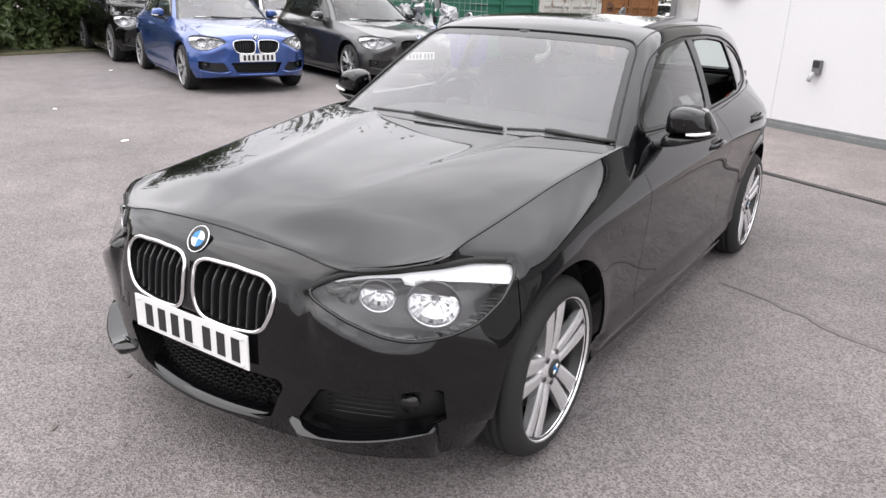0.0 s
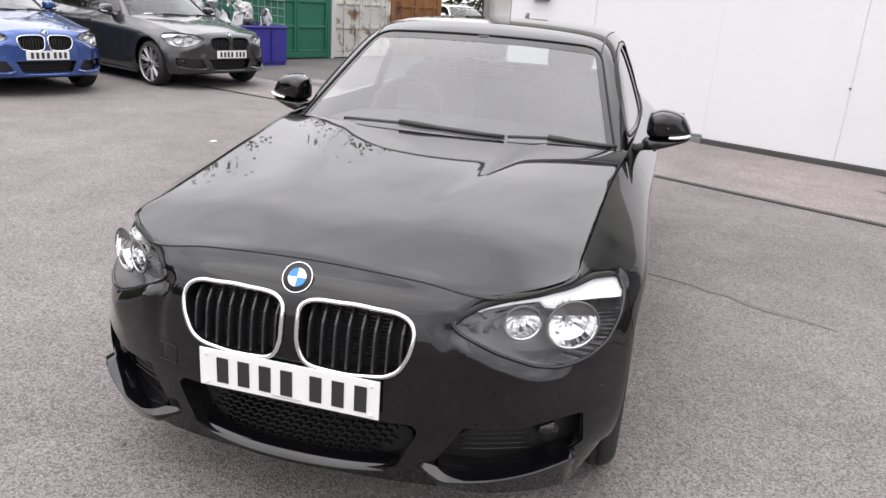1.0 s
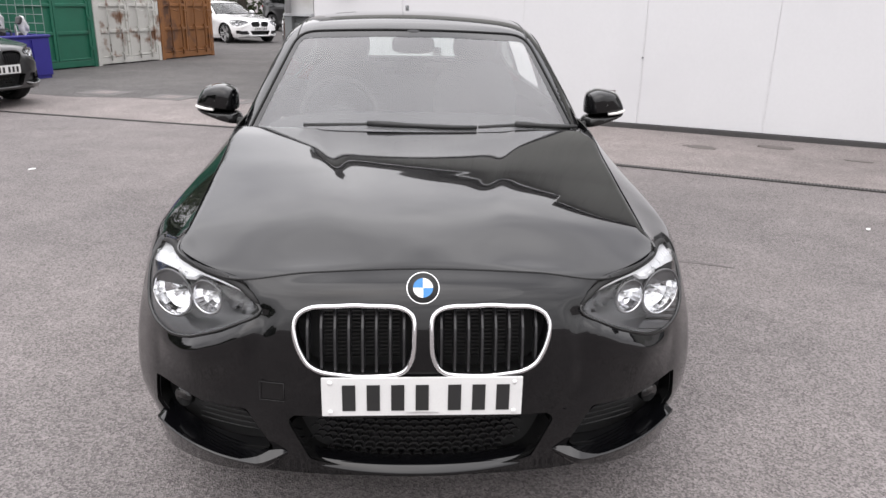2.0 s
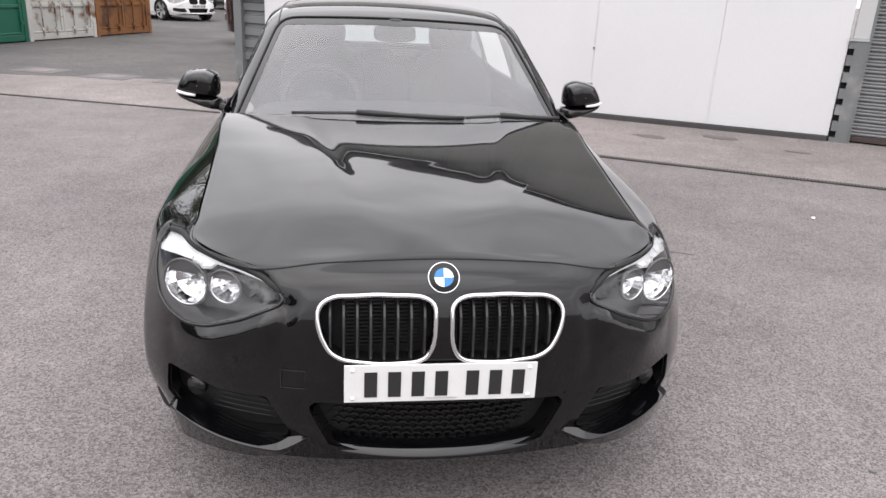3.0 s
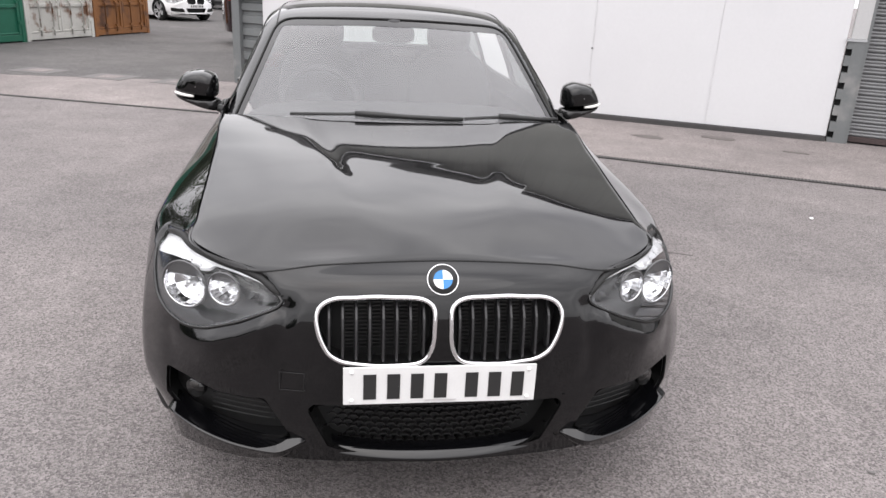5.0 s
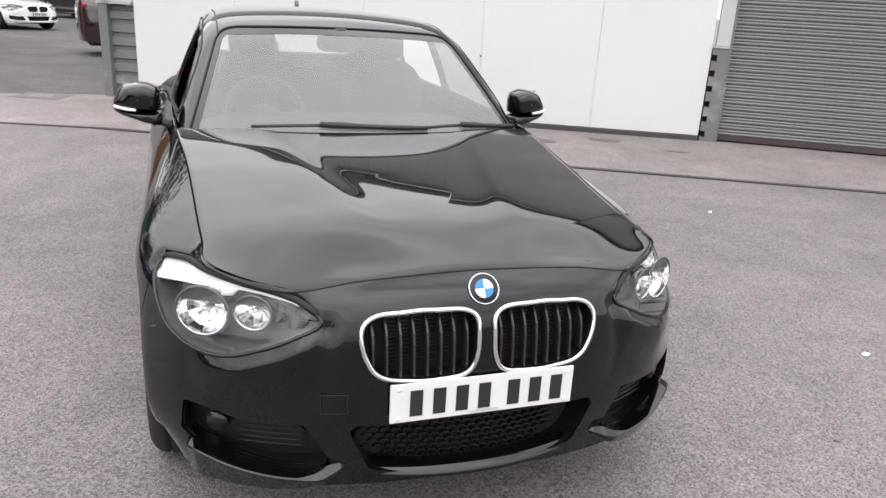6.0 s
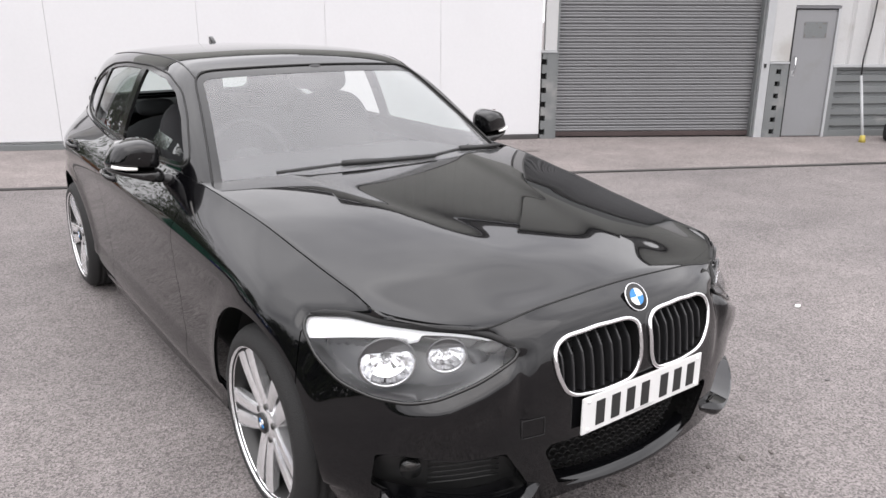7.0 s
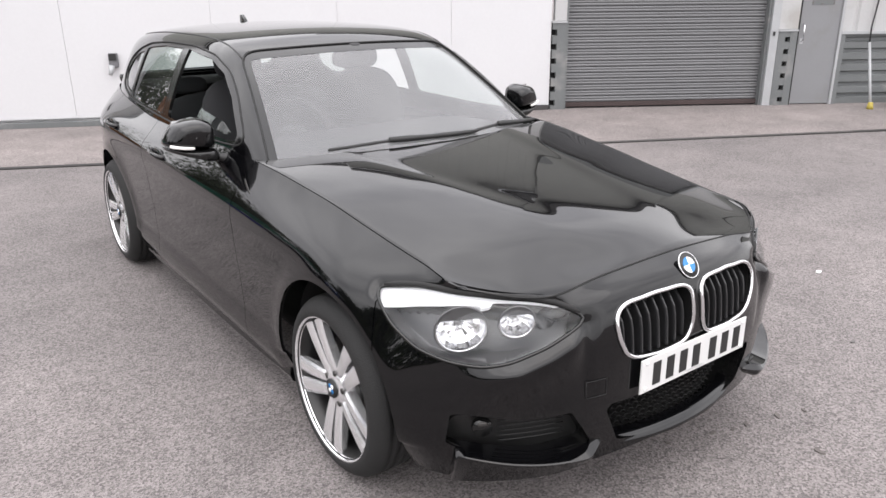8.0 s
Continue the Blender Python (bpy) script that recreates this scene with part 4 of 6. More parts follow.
        for cx, cz, r in ((.688, .668, .064), (.566, .686, .044)):
            y0 = surface_y(cx, cz) + .056
            m = Matrix.Translation((sx * cx, y0, cz)) @ Matrix.Rotation(sx * .50, 4, "Z") @ Matrix.Rotation(math.pi / 2, 4, "X")
            bm = bmesh.new()
            ringn = 22
            loops = []
            for rr_, dd in ((r, .030), (r * .97, .018), (r * .84, .002), (r * .62, -.010), (r * .36, -.017), (r * .16, -.019)):
                loops.append([bm.verts.new(m @ Vector((rr_ * 1.08 * math.cos(2 * math.pi * k / ringn), rr_ * math.sin(2 * math.pi * k / ringn), dd + .002 * (k % 2)))) for k in range(ringn)])
            for a, b in zip(loops, loops[1:]):
                for k in range(ringn):
                    bm.faces.new((a[k], a[(k + 1) % ringn], b[(k + 1) % ringn], b[k]))
            bmesh.ops.recalc_face_normals(bm, faces=bm.faces)
            put("reflector", bm, REFLECTOR, "bright faceted reflector", hl, smooth=False)
            ring = [m @ Vector((r * 1.11 * math.cos(t), r * 1.03 * math.sin(t), .031)) for t in np.linspace(math.pi * .96, math.pi * 2.04, 22)]
            put("reflector_ring", tube(ring, .0032, seg=6), CHROME, "", hl)
            ring = [m @ Vector((r * 1.17 * math.cos(t), r * 1.09 * math.sin(t), .030)) for t in np.linspace(0, 2 * math.pi, 41)[:-1]]
            put("reflector_bezel", tube(ring, .0034, closed=True, seg=6), LAMP_DARK, "", hl)
            lid = bmesh.new()
            arcs = [[lid.verts.new(m @ Vector((q * 1.10 * r * math.cos(t), q * r * math.sin(t) if q > .9 else .40 * r, .030 - .010 * (q < .9)))) for t in np.linspace(math.pi * .08, math.pi * .92, 15)] for q in (1.03, .80)]
            for k in range(14):
                lid.faces.new((arcs[0][k], arcs[0][k + 1], arcs[1][k + 1], arcs[1][k]))
            put("lamp_lid", lid, LAMP_DARK, "", hl, solid=.004)
            put("bulb_shield", rod(.010, m @ Vector((0, 0, -.016)), m @ Vector((0, 0, .016)), seg=12, r2=.007), SATIN, "", hl)
        put("lamp_edge", tube(rim, .0055, closed=True, seg=6), TRIM_GLOSS, "", hl)
        rs = (np.abs(rim[:, 0]) + rim[:, 1]) / math.sqrt(2)
        # added black tube paints the dark recess between lamp and bonnet edge
        recess_path = [rim[np.argmin((rs - s)**2 + (rim[:, 2] - along(LAMP_TOP, s))**2)] + np.array((0, 0, .006)) for s in np.linspace(-.17, .385, 16)]
        put("lamp_recess_shade", tube(recess_path, [.004] + [.0095] * 14 + [.004], seg=8), RUBBER, "matte black tube standing for the dark recess above the lamp", hl)
        lens = put("lens", pushed(half, -.002), LENS, "", hl)
        lens.visible_shadow = False

    # kidney grille
    for sx in (1, -1):
        half = kidneys.copy()
        bmesh.ops.delete(half, geom=[fc for fc in half.faces if fc.calc_center_median().x * sx < 0], context="FACES")
        rim = even(rim_path(half), 80)
        g = new("grille")
        g.parent = root
        g["label"] = "black slatted grille in a chrome frame"
        fr = tube(rim + np.array((0, -.004, 0)), .0070, closed=True, seg=8)
        put("grille_frame", fr, CHROME if chrome_grille else TRIM_GLOSS, "chrome frame" if chrome_grille else "", g)
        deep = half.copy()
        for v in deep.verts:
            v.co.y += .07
        # added sheet behind the slats, its near black standing for shade
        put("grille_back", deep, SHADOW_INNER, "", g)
        wall = half.copy()
        edges = [e for e in wall.edges if e.is_boundary]
        ex = bmesh.ops.extrude_edge_only(wall, edges=edges)
        for v in [q for q in ex["geom"] if isinstance(q, bmesh.types.BMVert)]:
            v.co.y += .075
        bmesh.ops.delete(wall, geom=[fc for fc in wall.faces if abs(fc.normal.y) > .5 and fc.calc_center_median().y < -.6 and not any(v.co.y > -.68 for v in fc.verts)], context="FACES")
        put("grille_throat", wall, GRILLE_AND_SHADE, "", g)
        half.free()
        inside = outline(KIDNEY_SHAPE, .026)
        for k in range(8):
            x = .048 + k * .0355
            zz = np.linspace(.53, .715, 90)
            ok = inside(np.full(90, x), zz) < -.004
            if not ok.any():
                continue
            z0, z1 = zz[ok][0], zz[ok][-1]
            ys = [surface_y(x, z) for z in (z0, (z0 + z1) / 2, z1)]
            sl = bmesh.new()
            loops = []
            for t in np.linspace(0, 1, 7):
                z = z0 + (z1 - z0) * t
                y = ys[0] * (1 - t) + ys[2] * t - .004 * math.sin(math.pi * t) + .007 + .030 * (max(0.0, t - .62) / .38)**1.3
                loops.append([sl.verts.new((sx * x + dx, y + dy, z)) for dx, dy in ((-.0045, .005), (-.0028, 0), (.0028, 0), (.0045, .005), (.0045, .030), (-.0045, .030))])
            for a, b in zip(loops, loops[1:]):
                for q in range(6):
                    sl.faces.new((a[q], a[(q + 1) % 6], b[(q + 1) % 6], b[q]))
            bmesh.ops.recalc_face_normals(sl, faces=sl.faces)
            put("slat", sl, SLAT, "", g, smooth=False)
        if fine:
            rad = bmesh.new()
            for zz in np.arange(.55, .69, .011):
                box(.20, .004, .004, Matrix.Translation((sx * .16, -.672, zz)), rad)
            put("radiator", rad, GRILLE_AND_SHADE, "", g, smooth=False)

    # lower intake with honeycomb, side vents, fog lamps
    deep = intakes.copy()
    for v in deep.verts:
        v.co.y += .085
    # added near-black sheet stands for the shade deep in the intake
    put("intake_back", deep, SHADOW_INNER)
    wall = bmesh.new()
    loop = even(rim_path(intakes), 70)
    A = [wall.verts.new(p) for p in loop]
    B = [wall.verts.new((p[0] * .97, p[1] + .09, p[2])) for p in loop]
    for i in range(len(A)):
        j = (i + 1) % len(A)
        wall.faces.new((A[i], A[j], B[j], B[i]))
    put("intake_throat", wall, TRIM_GLOSS)
    intakes.free()
    comb = bmesh.new()
    cell = .020 if fine else .05
    nrow = int(.15 / (cell * .87))
    for r in range(nrow):
        z = .252 + r * cell * .87
        lim = .29 - .07 * (.40 - z) / .14 * 0 - (.04 if z < .27 else 0)
        ncol = int(2 * lim / (cell * 1.5))
        for c in range(ncol):
            x = -lim + (c + .5 * (r % 2)) * cell * 1.5
            y = -.735 + .07 * (x / .35)**2 + .045
            hexa = [(x + cell * .62 * math.cos(math.pi / 3 * k), z + cell * .42 * math.sin(math.pi / 3 * k)) for k in range(6)]
            for k in range(3):
                (x0, z0), (x1, z1) = hexa[k], hexa[k + 1]
                a = [comb.verts.new((x0, y, z0)), comb.verts.new((x1, y, z1)), comb.verts.new((x1, y + .018, z1)), comb.verts.new((x0, y + .018, z0))]
                comb.faces.new(a)
    im = put("intake_mesh", comb, GRILLE_AND_SHADE, "black honeycomb mesh", smooth=False, solid=.0025)
    im["kind"] = "stuff"
    for sx in (1, -1):
        half = vents.copy()
        bmesh.ops.delete(half, geom=[fc for fc in half.faces if fc.calc_center_median().x * sx < 0], context="FACES")
        v_ob = new("side_vent")
        v_ob.parent = root
        deep = half.copy()
        for v in deep.verts:
            v.co.y += .06
            v.co.x -= sx * .02
        # the vent's depth is closed by a sheet coloured as shade
        put("vent_back", deep, GRILLE_AND_SHADE, "", v_ob)
        wall = bmesh.new()
        loop = even(rim_path(half), 60)
        A = [wall.verts.new(p) for p in loop]
        B = [wall.verts.new((p[0] - sx * .02, p[1] + .063, p[2])) for p in loop]
        for i in range(len(A)):
            j = (i + 1) % len(A)
            wall.faces.new((A[i], A[j], B[j], B[i]))
        put("vent_throat", wall, TRIM_GLOSS, "", v_ob)
        if fine:
            for k in range(5):
                z = .315 + k * .016
                put("vent_bar", tube([(sx * x, surface_y(x, .35) + .052, z) for x in np.linspace(.45, .63, 7)], .002, seg=5), GRILLE_AND_SHADE, "", v_ob)
        fy = surface_y(.675, .372) + .040
        m = Matrix.Translation((sx * .675, fy, .372)) @ Matrix.Rotation(sx * .5, 4, "Z") @ Matrix.Rotation(math.pi / 2, 4, "X")
        fog = put("fog_lamp", disc(.029, .02, m, seg=28), TRIM_GLOSS, "small round fog lamp", v_ob)
        fb = put("fog_reflector", blob(tuple(m @ Vector((0, .012, .010))), (.016, .004, .009), 2, Matrix.Rotation(sx * .5, 4, "Z")), DISC, "", fog)
        half.free()
        # the blade under the vent and the fin below it
        xs = np.concatenate([np.linspace(.362, .46, 8), np.linspace(.48, .742, 12)])
        nose_fit = np.polyfit(np.linspace(.34, .78, 34), [surface_y(q, .30) for q in np.linspace(.34, .78, 34)], 4)
        loops = []
        bl = bmesh.new()
        for x in xs:
            t = (x - xs[0]) / (xs[-1] - xs[0])
            y = float(np.polyval(nose_fit, x))
            z = along([(0, .283), (.10, .269), (.35, .262), (.7, .276), (1, .304)], t)
            foot = along([(0, .272), (.08, .254), (.35, .218), (.7, .203), (1, .196)], t)
            out = .046 * min(1, t * 6) * (1 - .45 * t)
            xo = sx * (x + .012 * t + .2 * out)
            lit = .004 + .028 * max(0.0, 1 - t / .30) * min(1, t * 9)
            loops.append([bl.verts.new(q) for q in ((sx * x, y + .050, z + .022 * min(1, t * 6)), (xo, y - out + lit, z + .9 * lit), (xo, y - out, z), (xo, y - out + .003, z - .008),
                                                   (sx * (x + .008 * t), y - out + .030 * t + .004, foot + .006), (sx * (x + .006 * t), y - out + .034 * t + .010, foot), (sx * x, y + .06, foot + .004))])
        n = len(loops[0])
        for a, b in zip(loops, loops[1:]):
            for q in range(n):
                bl.faces.new((a[q], a[(q + 1) % n], b[(q + 1) % n], b[q]))
        index = {v: q for loop in loops for q, v in enumerate(loop)}
        for e in bl.edges:
            e.smooth = index[e.verts[0]] != index[e.verts[1]]
        bl.faces.new(loops[0])
        bl.faces.new(loops[-1])
        bmesh.ops.recalc_face_normals(bl, faces=bl.faces)
        put("bumper_blade", bl, paint)
    vents.free()
    lip = bmesh.new()
    loops = []
    for x in np.linspace(-.37, .37, 25):
        y = -.738 + .075 * (x / .4)**2 - .010
        z = .232 + .022 * (abs(x) / .37)**3
        loops.append([lip.verts.new(q) for q in ((x, y + .05, z + .030), (x, y + .024, z + .028), (x, y, z + .006), (x, y - .004, z - .004), (x, y + .05, z - .012))])
    for a, b in zip(loops, loops[1:]):
        for q in range(4):
            lip.faces.new((a[q], b[q], b[q + 1], a[q + 1]))
    bmesh.ops.recalc_face_normals(lip, faces=lip.faces)
    put("front_lip", lip, paint)

    # number plate with plain bars
    put("plate_plinth", box(.44, .05, .094, Matrix.Translation((0, -.720, .416))), paint, smooth=False, bevel=.006)
    plate = put("number_plate", box(.52, .006, .111, Matrix.Translation((0, -.748, .414))), PLATE_WHITE, "white number plate with plain black bars", bevel=.002, smooth=False)
    for x in (-.190, -.127, -.064, -.001, .083, .146, .209):
        put("plate_bar", box(.034, .003, .074, Matrix.Translation((x, -.7515, .430))), PLATE_BLACK, "", plate, smooth=False)
    for x in (-.238, .238):
        for z in (.372, .456):
            put("plate_cap", disc(.006, .003, Matrix.Translation((x, -.7525, z + .055)) @ Matrix.Rotation(math.pi / 2, 4, "X"), seg=12), BADGE_WHITE, "", plate)
    put("plate_bar", box(.085, .002, .004, Matrix.Translation((0, -.7512, .4215))), SATIN, "", plate, smooth=False)
    if fine:
        ring = [(-.428, .492), (-.362, .492), (-.362, .440), (-.428, .440)]
        edge = [(a[0] + (b[0] - a[0]) * t, a[1] + (b[1] - a[1]) * t) for a, b in zip(ring, ring[1:] + ring[:1]) for t in (0, .5)]
        put("towing_cover", tube([(x, surface_y(x, z) - .0005, z) for x, z in edge], .0008, closed=True, seg=5), GRILLE_AND_SHADE, "square towing eye cover")
    roundel(root, Matrix.Translation((0, -.692 * NOSE_REACH, (.752 + NOSE_RISE * .692 ** 2) * kz)) @ Matrix.Rotation(radians(55), 4, "X"), .041)

    # door mirrors
    for sx in (1, -1):
        dm = new("door_mirror")
        dm.parent = root
        dm["label"] = "door mirror with a clear indicator strip"
        bm = mirror_body(sx, MIRROR_OUTLINE, 1.075, .125, (.45, .055))
        spots = coords(bm)

        def front_y(u, v):
            near = np.hypot(np.abs(spots[:, 0]) - (MIRROR_ROOT + MIRROR_WIDE * u), spots[:, 2] - (MIRROR_FOOT + v)) < .014
            return float(spots[near, 1].min())
        strip = tube([(sx * (MIRROR_ROOT + MIRROR_WIDE * u), front_y(u, v) + .001, MIRROR_FOOT + v) for u, v in ((.50, .013), (.60, .0145), (.70, .016), (.80, .019), (.88, .022), (.94, .026))],
                     [.0055, .0065, .007, .007, .007, .006], seg=8)
        put("mirror_shell", bm, paint, "", dm)
        put("mirror_housing", mirror_body(sx, [(-.10, -.030), (.0, .002), (.45, .002), (.90, .010), (1.0, .016), (.97, .000), (.80, -.014), (.30, -.046), (-.04, -.058)], 1.065, .115, (.42, -.018)), TRIM_GLOSS, "", dm)
        put("mirror_arm", tube([(sx * .735, .955, .925), (sx * .775, .975, .930), (sx * .82, 1.0, .938), (sx * .86, 1.01, .945)], [.020, .018, .017, .014], seg=10), PLASTIC, "black plastic arm", dm)
        put("mirror_base", blob((sx * .765, .985, .925), (.014, .070, .026), 2.5), PLASTIC, "", dm)
        put("indicator", strip, AMBER, "clear indicator strip", dm)
        put("mirror_glass", box(.125, .004, .062, Matrix.Translation((sx * .905, 1.074, 1.028))), MIRROR, "", dm, smooth=False)

    # door handles
    for y, z in ((1.68, .845), (2.52, .882)):
        for sx in (1, -1):
            h = new("door_handle")
            h.parent = root
            put("grip", tube([(sx * .868, y - .10, z - .006), (sx * .893, y - .075, z - .003), (sx * .900, y, z), (sx * .893, y + .075, z + .003), (sx * .868, y + .10, z + .006)], .0125, seg=10), paint, "", h)
            put("handle_cup", blob((sx * .872, y, z), (.010, .075, .028), 2.2), TRIM_GLOSS, "", h)

    # wipers and cowl
    cowl = bmesh.new()
    loops = []
    for x in np.linspace(-.74, .74, 31):
        y = .545 + .24 * x * x
        loops.append([cowl.verts.new(q) for q in ((x, y, .930), (x, y + .03, .945 - .01 * x * x), (x, y + .11, .962 - .02 * x * x), (x, y + .14, .93))])
    for a, b in zip(loops, loops[1:]):
        for q in range(3):
            cowl.faces.new((a[q], b[q], b[q + 1], a[q + 1]))
    bmesh.ops.recalc_face_normals(cowl, faces=cowl.faces)
    # black cowl, darkened further to hold the shade of the gap before the glass
    put("cowl", cowl, SHADOW_INNER, "black plastic cowl")
    for x0, x1 in ((-.47, .24), (.27, .69)):
        wp = new("wiper")
        wp.parent = root

        def on_glass(x, lift, extra=0.0):
            y = .600 + .25 * x * x + extra
            z = .960 - .02 * x * x + .63 * max(0.0, y - (.615 + .25 * x * x))
            return (x, y - .3 * lift, z + lift)
        put("wiper_blade", tube([on_glass(x, .010, .024 + .012 * math.sin((x - x0) / (x1 - x0) * 3.1)) for x in np.linspace(x0, x1, 9)], .008, seg=6), PLASTIC, "", wp)
        arm = [on_glass(x, .018, .010 + .034 * (x - x1) / (x0 - x1)) for x in np.linspace(x1 + .02, x0 + .38 * (x1 - x0), 6)]
        put("wiper_arm", tube(arm, [.008, .010, .010, .010, .014, .012], seg=8), PLASTIC, "", wp)
    # roof ditch trims
    for sx in (1, -1):
        ditch = []
        for y in np.linspace(1.27, 3.10, 22):
            x = along([(1.27, .560), (1.7, .555), (2.3, .545), (2.8, .515), (3.10, .47)], y)
            lo, hi = 1.0, 1.6
            for _ in range(30):
                mid = (lo + hi) / 2
                lo, hi = (mid, hi) if float(cabin_field(np.float64(x), np.float64(y), np.float64(mid))) < 0 else (lo, mid)
            ditch.append((sx * x, y, lo - .001))
        put("roof_trim", tube(ditch, .0045, seg=6), PLASTIC)
    put("aerial_fin", prism([(-.06, 0), (-.02, .035), (.02, .062), (.045, .062), (.05, 0)], .022, Matrix.Translation((-.011, 2.55, 1.385)) @ Matrix.Rotation(math.pi / 2, 4, "Z")), TRIM_GLOSS, bevel=.006)

    # wheel wells and floor, their shade held in a near-black colour
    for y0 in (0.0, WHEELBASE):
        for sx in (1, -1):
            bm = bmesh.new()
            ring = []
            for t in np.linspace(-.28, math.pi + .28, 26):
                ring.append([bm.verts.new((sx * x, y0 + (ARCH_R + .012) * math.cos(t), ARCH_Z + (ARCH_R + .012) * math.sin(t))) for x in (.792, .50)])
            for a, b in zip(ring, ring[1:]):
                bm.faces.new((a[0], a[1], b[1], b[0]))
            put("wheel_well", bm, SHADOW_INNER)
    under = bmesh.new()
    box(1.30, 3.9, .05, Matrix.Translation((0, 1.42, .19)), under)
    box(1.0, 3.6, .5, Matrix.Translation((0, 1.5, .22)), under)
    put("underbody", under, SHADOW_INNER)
    for y in (0, WHEELBASE * ky):
        for sx in (1, -1):
            wheel_at(root, sx * (.764 if y < 1 else .784), y, sx, alloy, wheels, fine, R)

    # side skirts
    for sx in (1, -1):
        sk = bmesh.new()
        loops = []
        for y in np.linspace(.40, 2.28, 24):
            flare = along([(.40, .5), (.6, 1.0), (2.0, 1.0), (2.28, .6)], y)
            loops.append([sk.verts.new((sx * x, y, z)) for x, z in ((.806, .250), (.824 + .012 * flare, .222), (.828 + .014 * flare, .180), (.818 + .006 * flare, .150), (.74, .148))])
        for a, b in zip(loops, loops[1:]):
            for q in range(4):
                sk.faces.new((a[q], b[q], b[q + 1], a[q + 1]))
        sk.faces.new(loops[0])
        sk.faces.new(loops[-1])
        bmesh.ops.recalc_face_normals(sk, faces=sk.faces)
        put("side_skirt", sk, paint, smooth=False, bevel=.003)

    put("tailgate_lip", tube([(x, 3.478 - .20 * x * x, 1.036) for x in np.linspace(-.58, .58, 13)], .026, seg=10), paint)

    # tail lamps
    for sx in (1, -1):
        put("tail_lamp", blob((sx * .575, 3.41, .86), (.10, .07, .055), 3), RED_LENS, "red tail lamp")

    # seats and dashboard
    def seat(pname, x, y, w):
        s = new(pname)
        s.parent = root
        put("cushion", blob((x, y, .52), (w, .25, .09), 3.2), SEAT, "", s)
        lean = Matrix.Rotation(radians(-14), 4, "X")
        put("backrest", blob((x, y + .34, .84 if w < .5 else .74), (w, .085, .33 if w < .5 else .27), 3.2, lean), SEAT, "", s)
        return s, lean
    for x in (-.36, .36):
        s, lean = seat("front_seat", x, 1.42, .24)
        put("headrest", blob((x, 1.86, 1.235), (.125, .055, .085), 3, lean), SEAT, "", s)
        for dx in (-.05, .05):
            put("headrest_post", rod(.006, (x + dx, 1.83, 1.10), (x + dx, 1.85, 1.20)), CHROME, "", s)
    s, lean = seat("rear_seat", 0, 2.28, .62)
    for x in (-.36, 0, .36):
        put("headrest", blob((x, 2.70, 1.035), (.11, .05, .05), 3, lean), SEAT, "", s)
    dash = blob((0, .98, .84), (.70, .30, .125), 4)
    put("dashboard", dash, DASH, "dark dashboard")
    put("parcel_shelf", box(1.04, .52, .03, Matrix.Translation((0, 2.99, 1.005))), SEAT, smooth=False, bevel=.008)
    sw = new("steering_wheel")
    sw.parent = root
    m = Matrix.Translation((-.36, 1.22, .93)) @ Matrix.Rotation(radians(68), 4, "X")
    put("wheel_rim", tube([m @ Vector((.185 * math.cos(t), .185 * math.sin(t), 0)) for t in np.linspace(0, 2 * math.pi, 37)[:-1]], .016, closed=True, seg=8), DASH, "", sw)
    put("wheel_boss", blob(tuple(m @ Vector((0, 0, -.01))), (.07, .05, .06), 2.5), DASH, "", sw)
    for a in (0, math.pi, -math.pi / 2):
        put("wheel_arm", rod(.012, m @ Vector((.05 * math.cos(a), .05 * math.sin(a), -.01)), m @ Vector((.18 * math.cos(a), .18 * math.sin(a), 0))), DASH, "", sw)
    put("interior_mirror", blob((0, 1.285, 1.272), (.105, .016, .042), 3.5), DASH)
    put("sensor_box", blob((0, 1.275, 1.325), (.040, .045, .022), 3), DASH)
    if papers:
        put("paper_slip", box(.16, .10, .002, Matrix.Translation((-.30, .86, .968)) @ Matrix.Rotation(.3, 4, "X")), PAPER, "white paper behind the windscreen", smooth=False)
    kidneys.free()
    lamps.free()
    return root


# ---- the place: ground ----
WALL_SIZE = 1.045
FOOT = Matrix.Translation((5.42, 5.42, 0))


def wall_run(turn, along_size):
    """The frame of a run of wall: x along it from the shutter's edge, y into it."""
    return FOOT @ Matrix.Rotation(-radians(turn), 4, "Z") @ Matrix.Diagonal((along_size, WALL_SIZE, WALL_SIZE, 1)) @ Matrix.Translation((.1, 0, 0))


WALL, WALL_RIGHT = wall_run(26.5, 1.045), wall_run(32.3, 1.08)


def run(u):
    return WALL_RIGHT if u > -.14 else WALL


def structure(name, bm, mat, label, category, smooth=False, bevel=0.0):
    return tagged(part(name, bm, mat, None, "", smooth, bevel=bevel), label, category, kind="structure")


def flat(points, z=0.004, thick=0.004):
    """A thin level slab with the given outline."""
    bm = bmesh.new()
    hi = [bm.verts.new((x, y, z)) for x, y in points]
    lo = [bm.verts.new((x, y, z - thick - .004)) for x, y in points]
    bm.faces.new(hi)
    for i in range(len(hi)):
        j = (i + 1) % len(hi)
        bm.faces.new((hi[j], hi[i], lo[i], lo[j]))
    bmesh.ops.recalc_face_normals(bm, faces=bm.faces)
    return bm


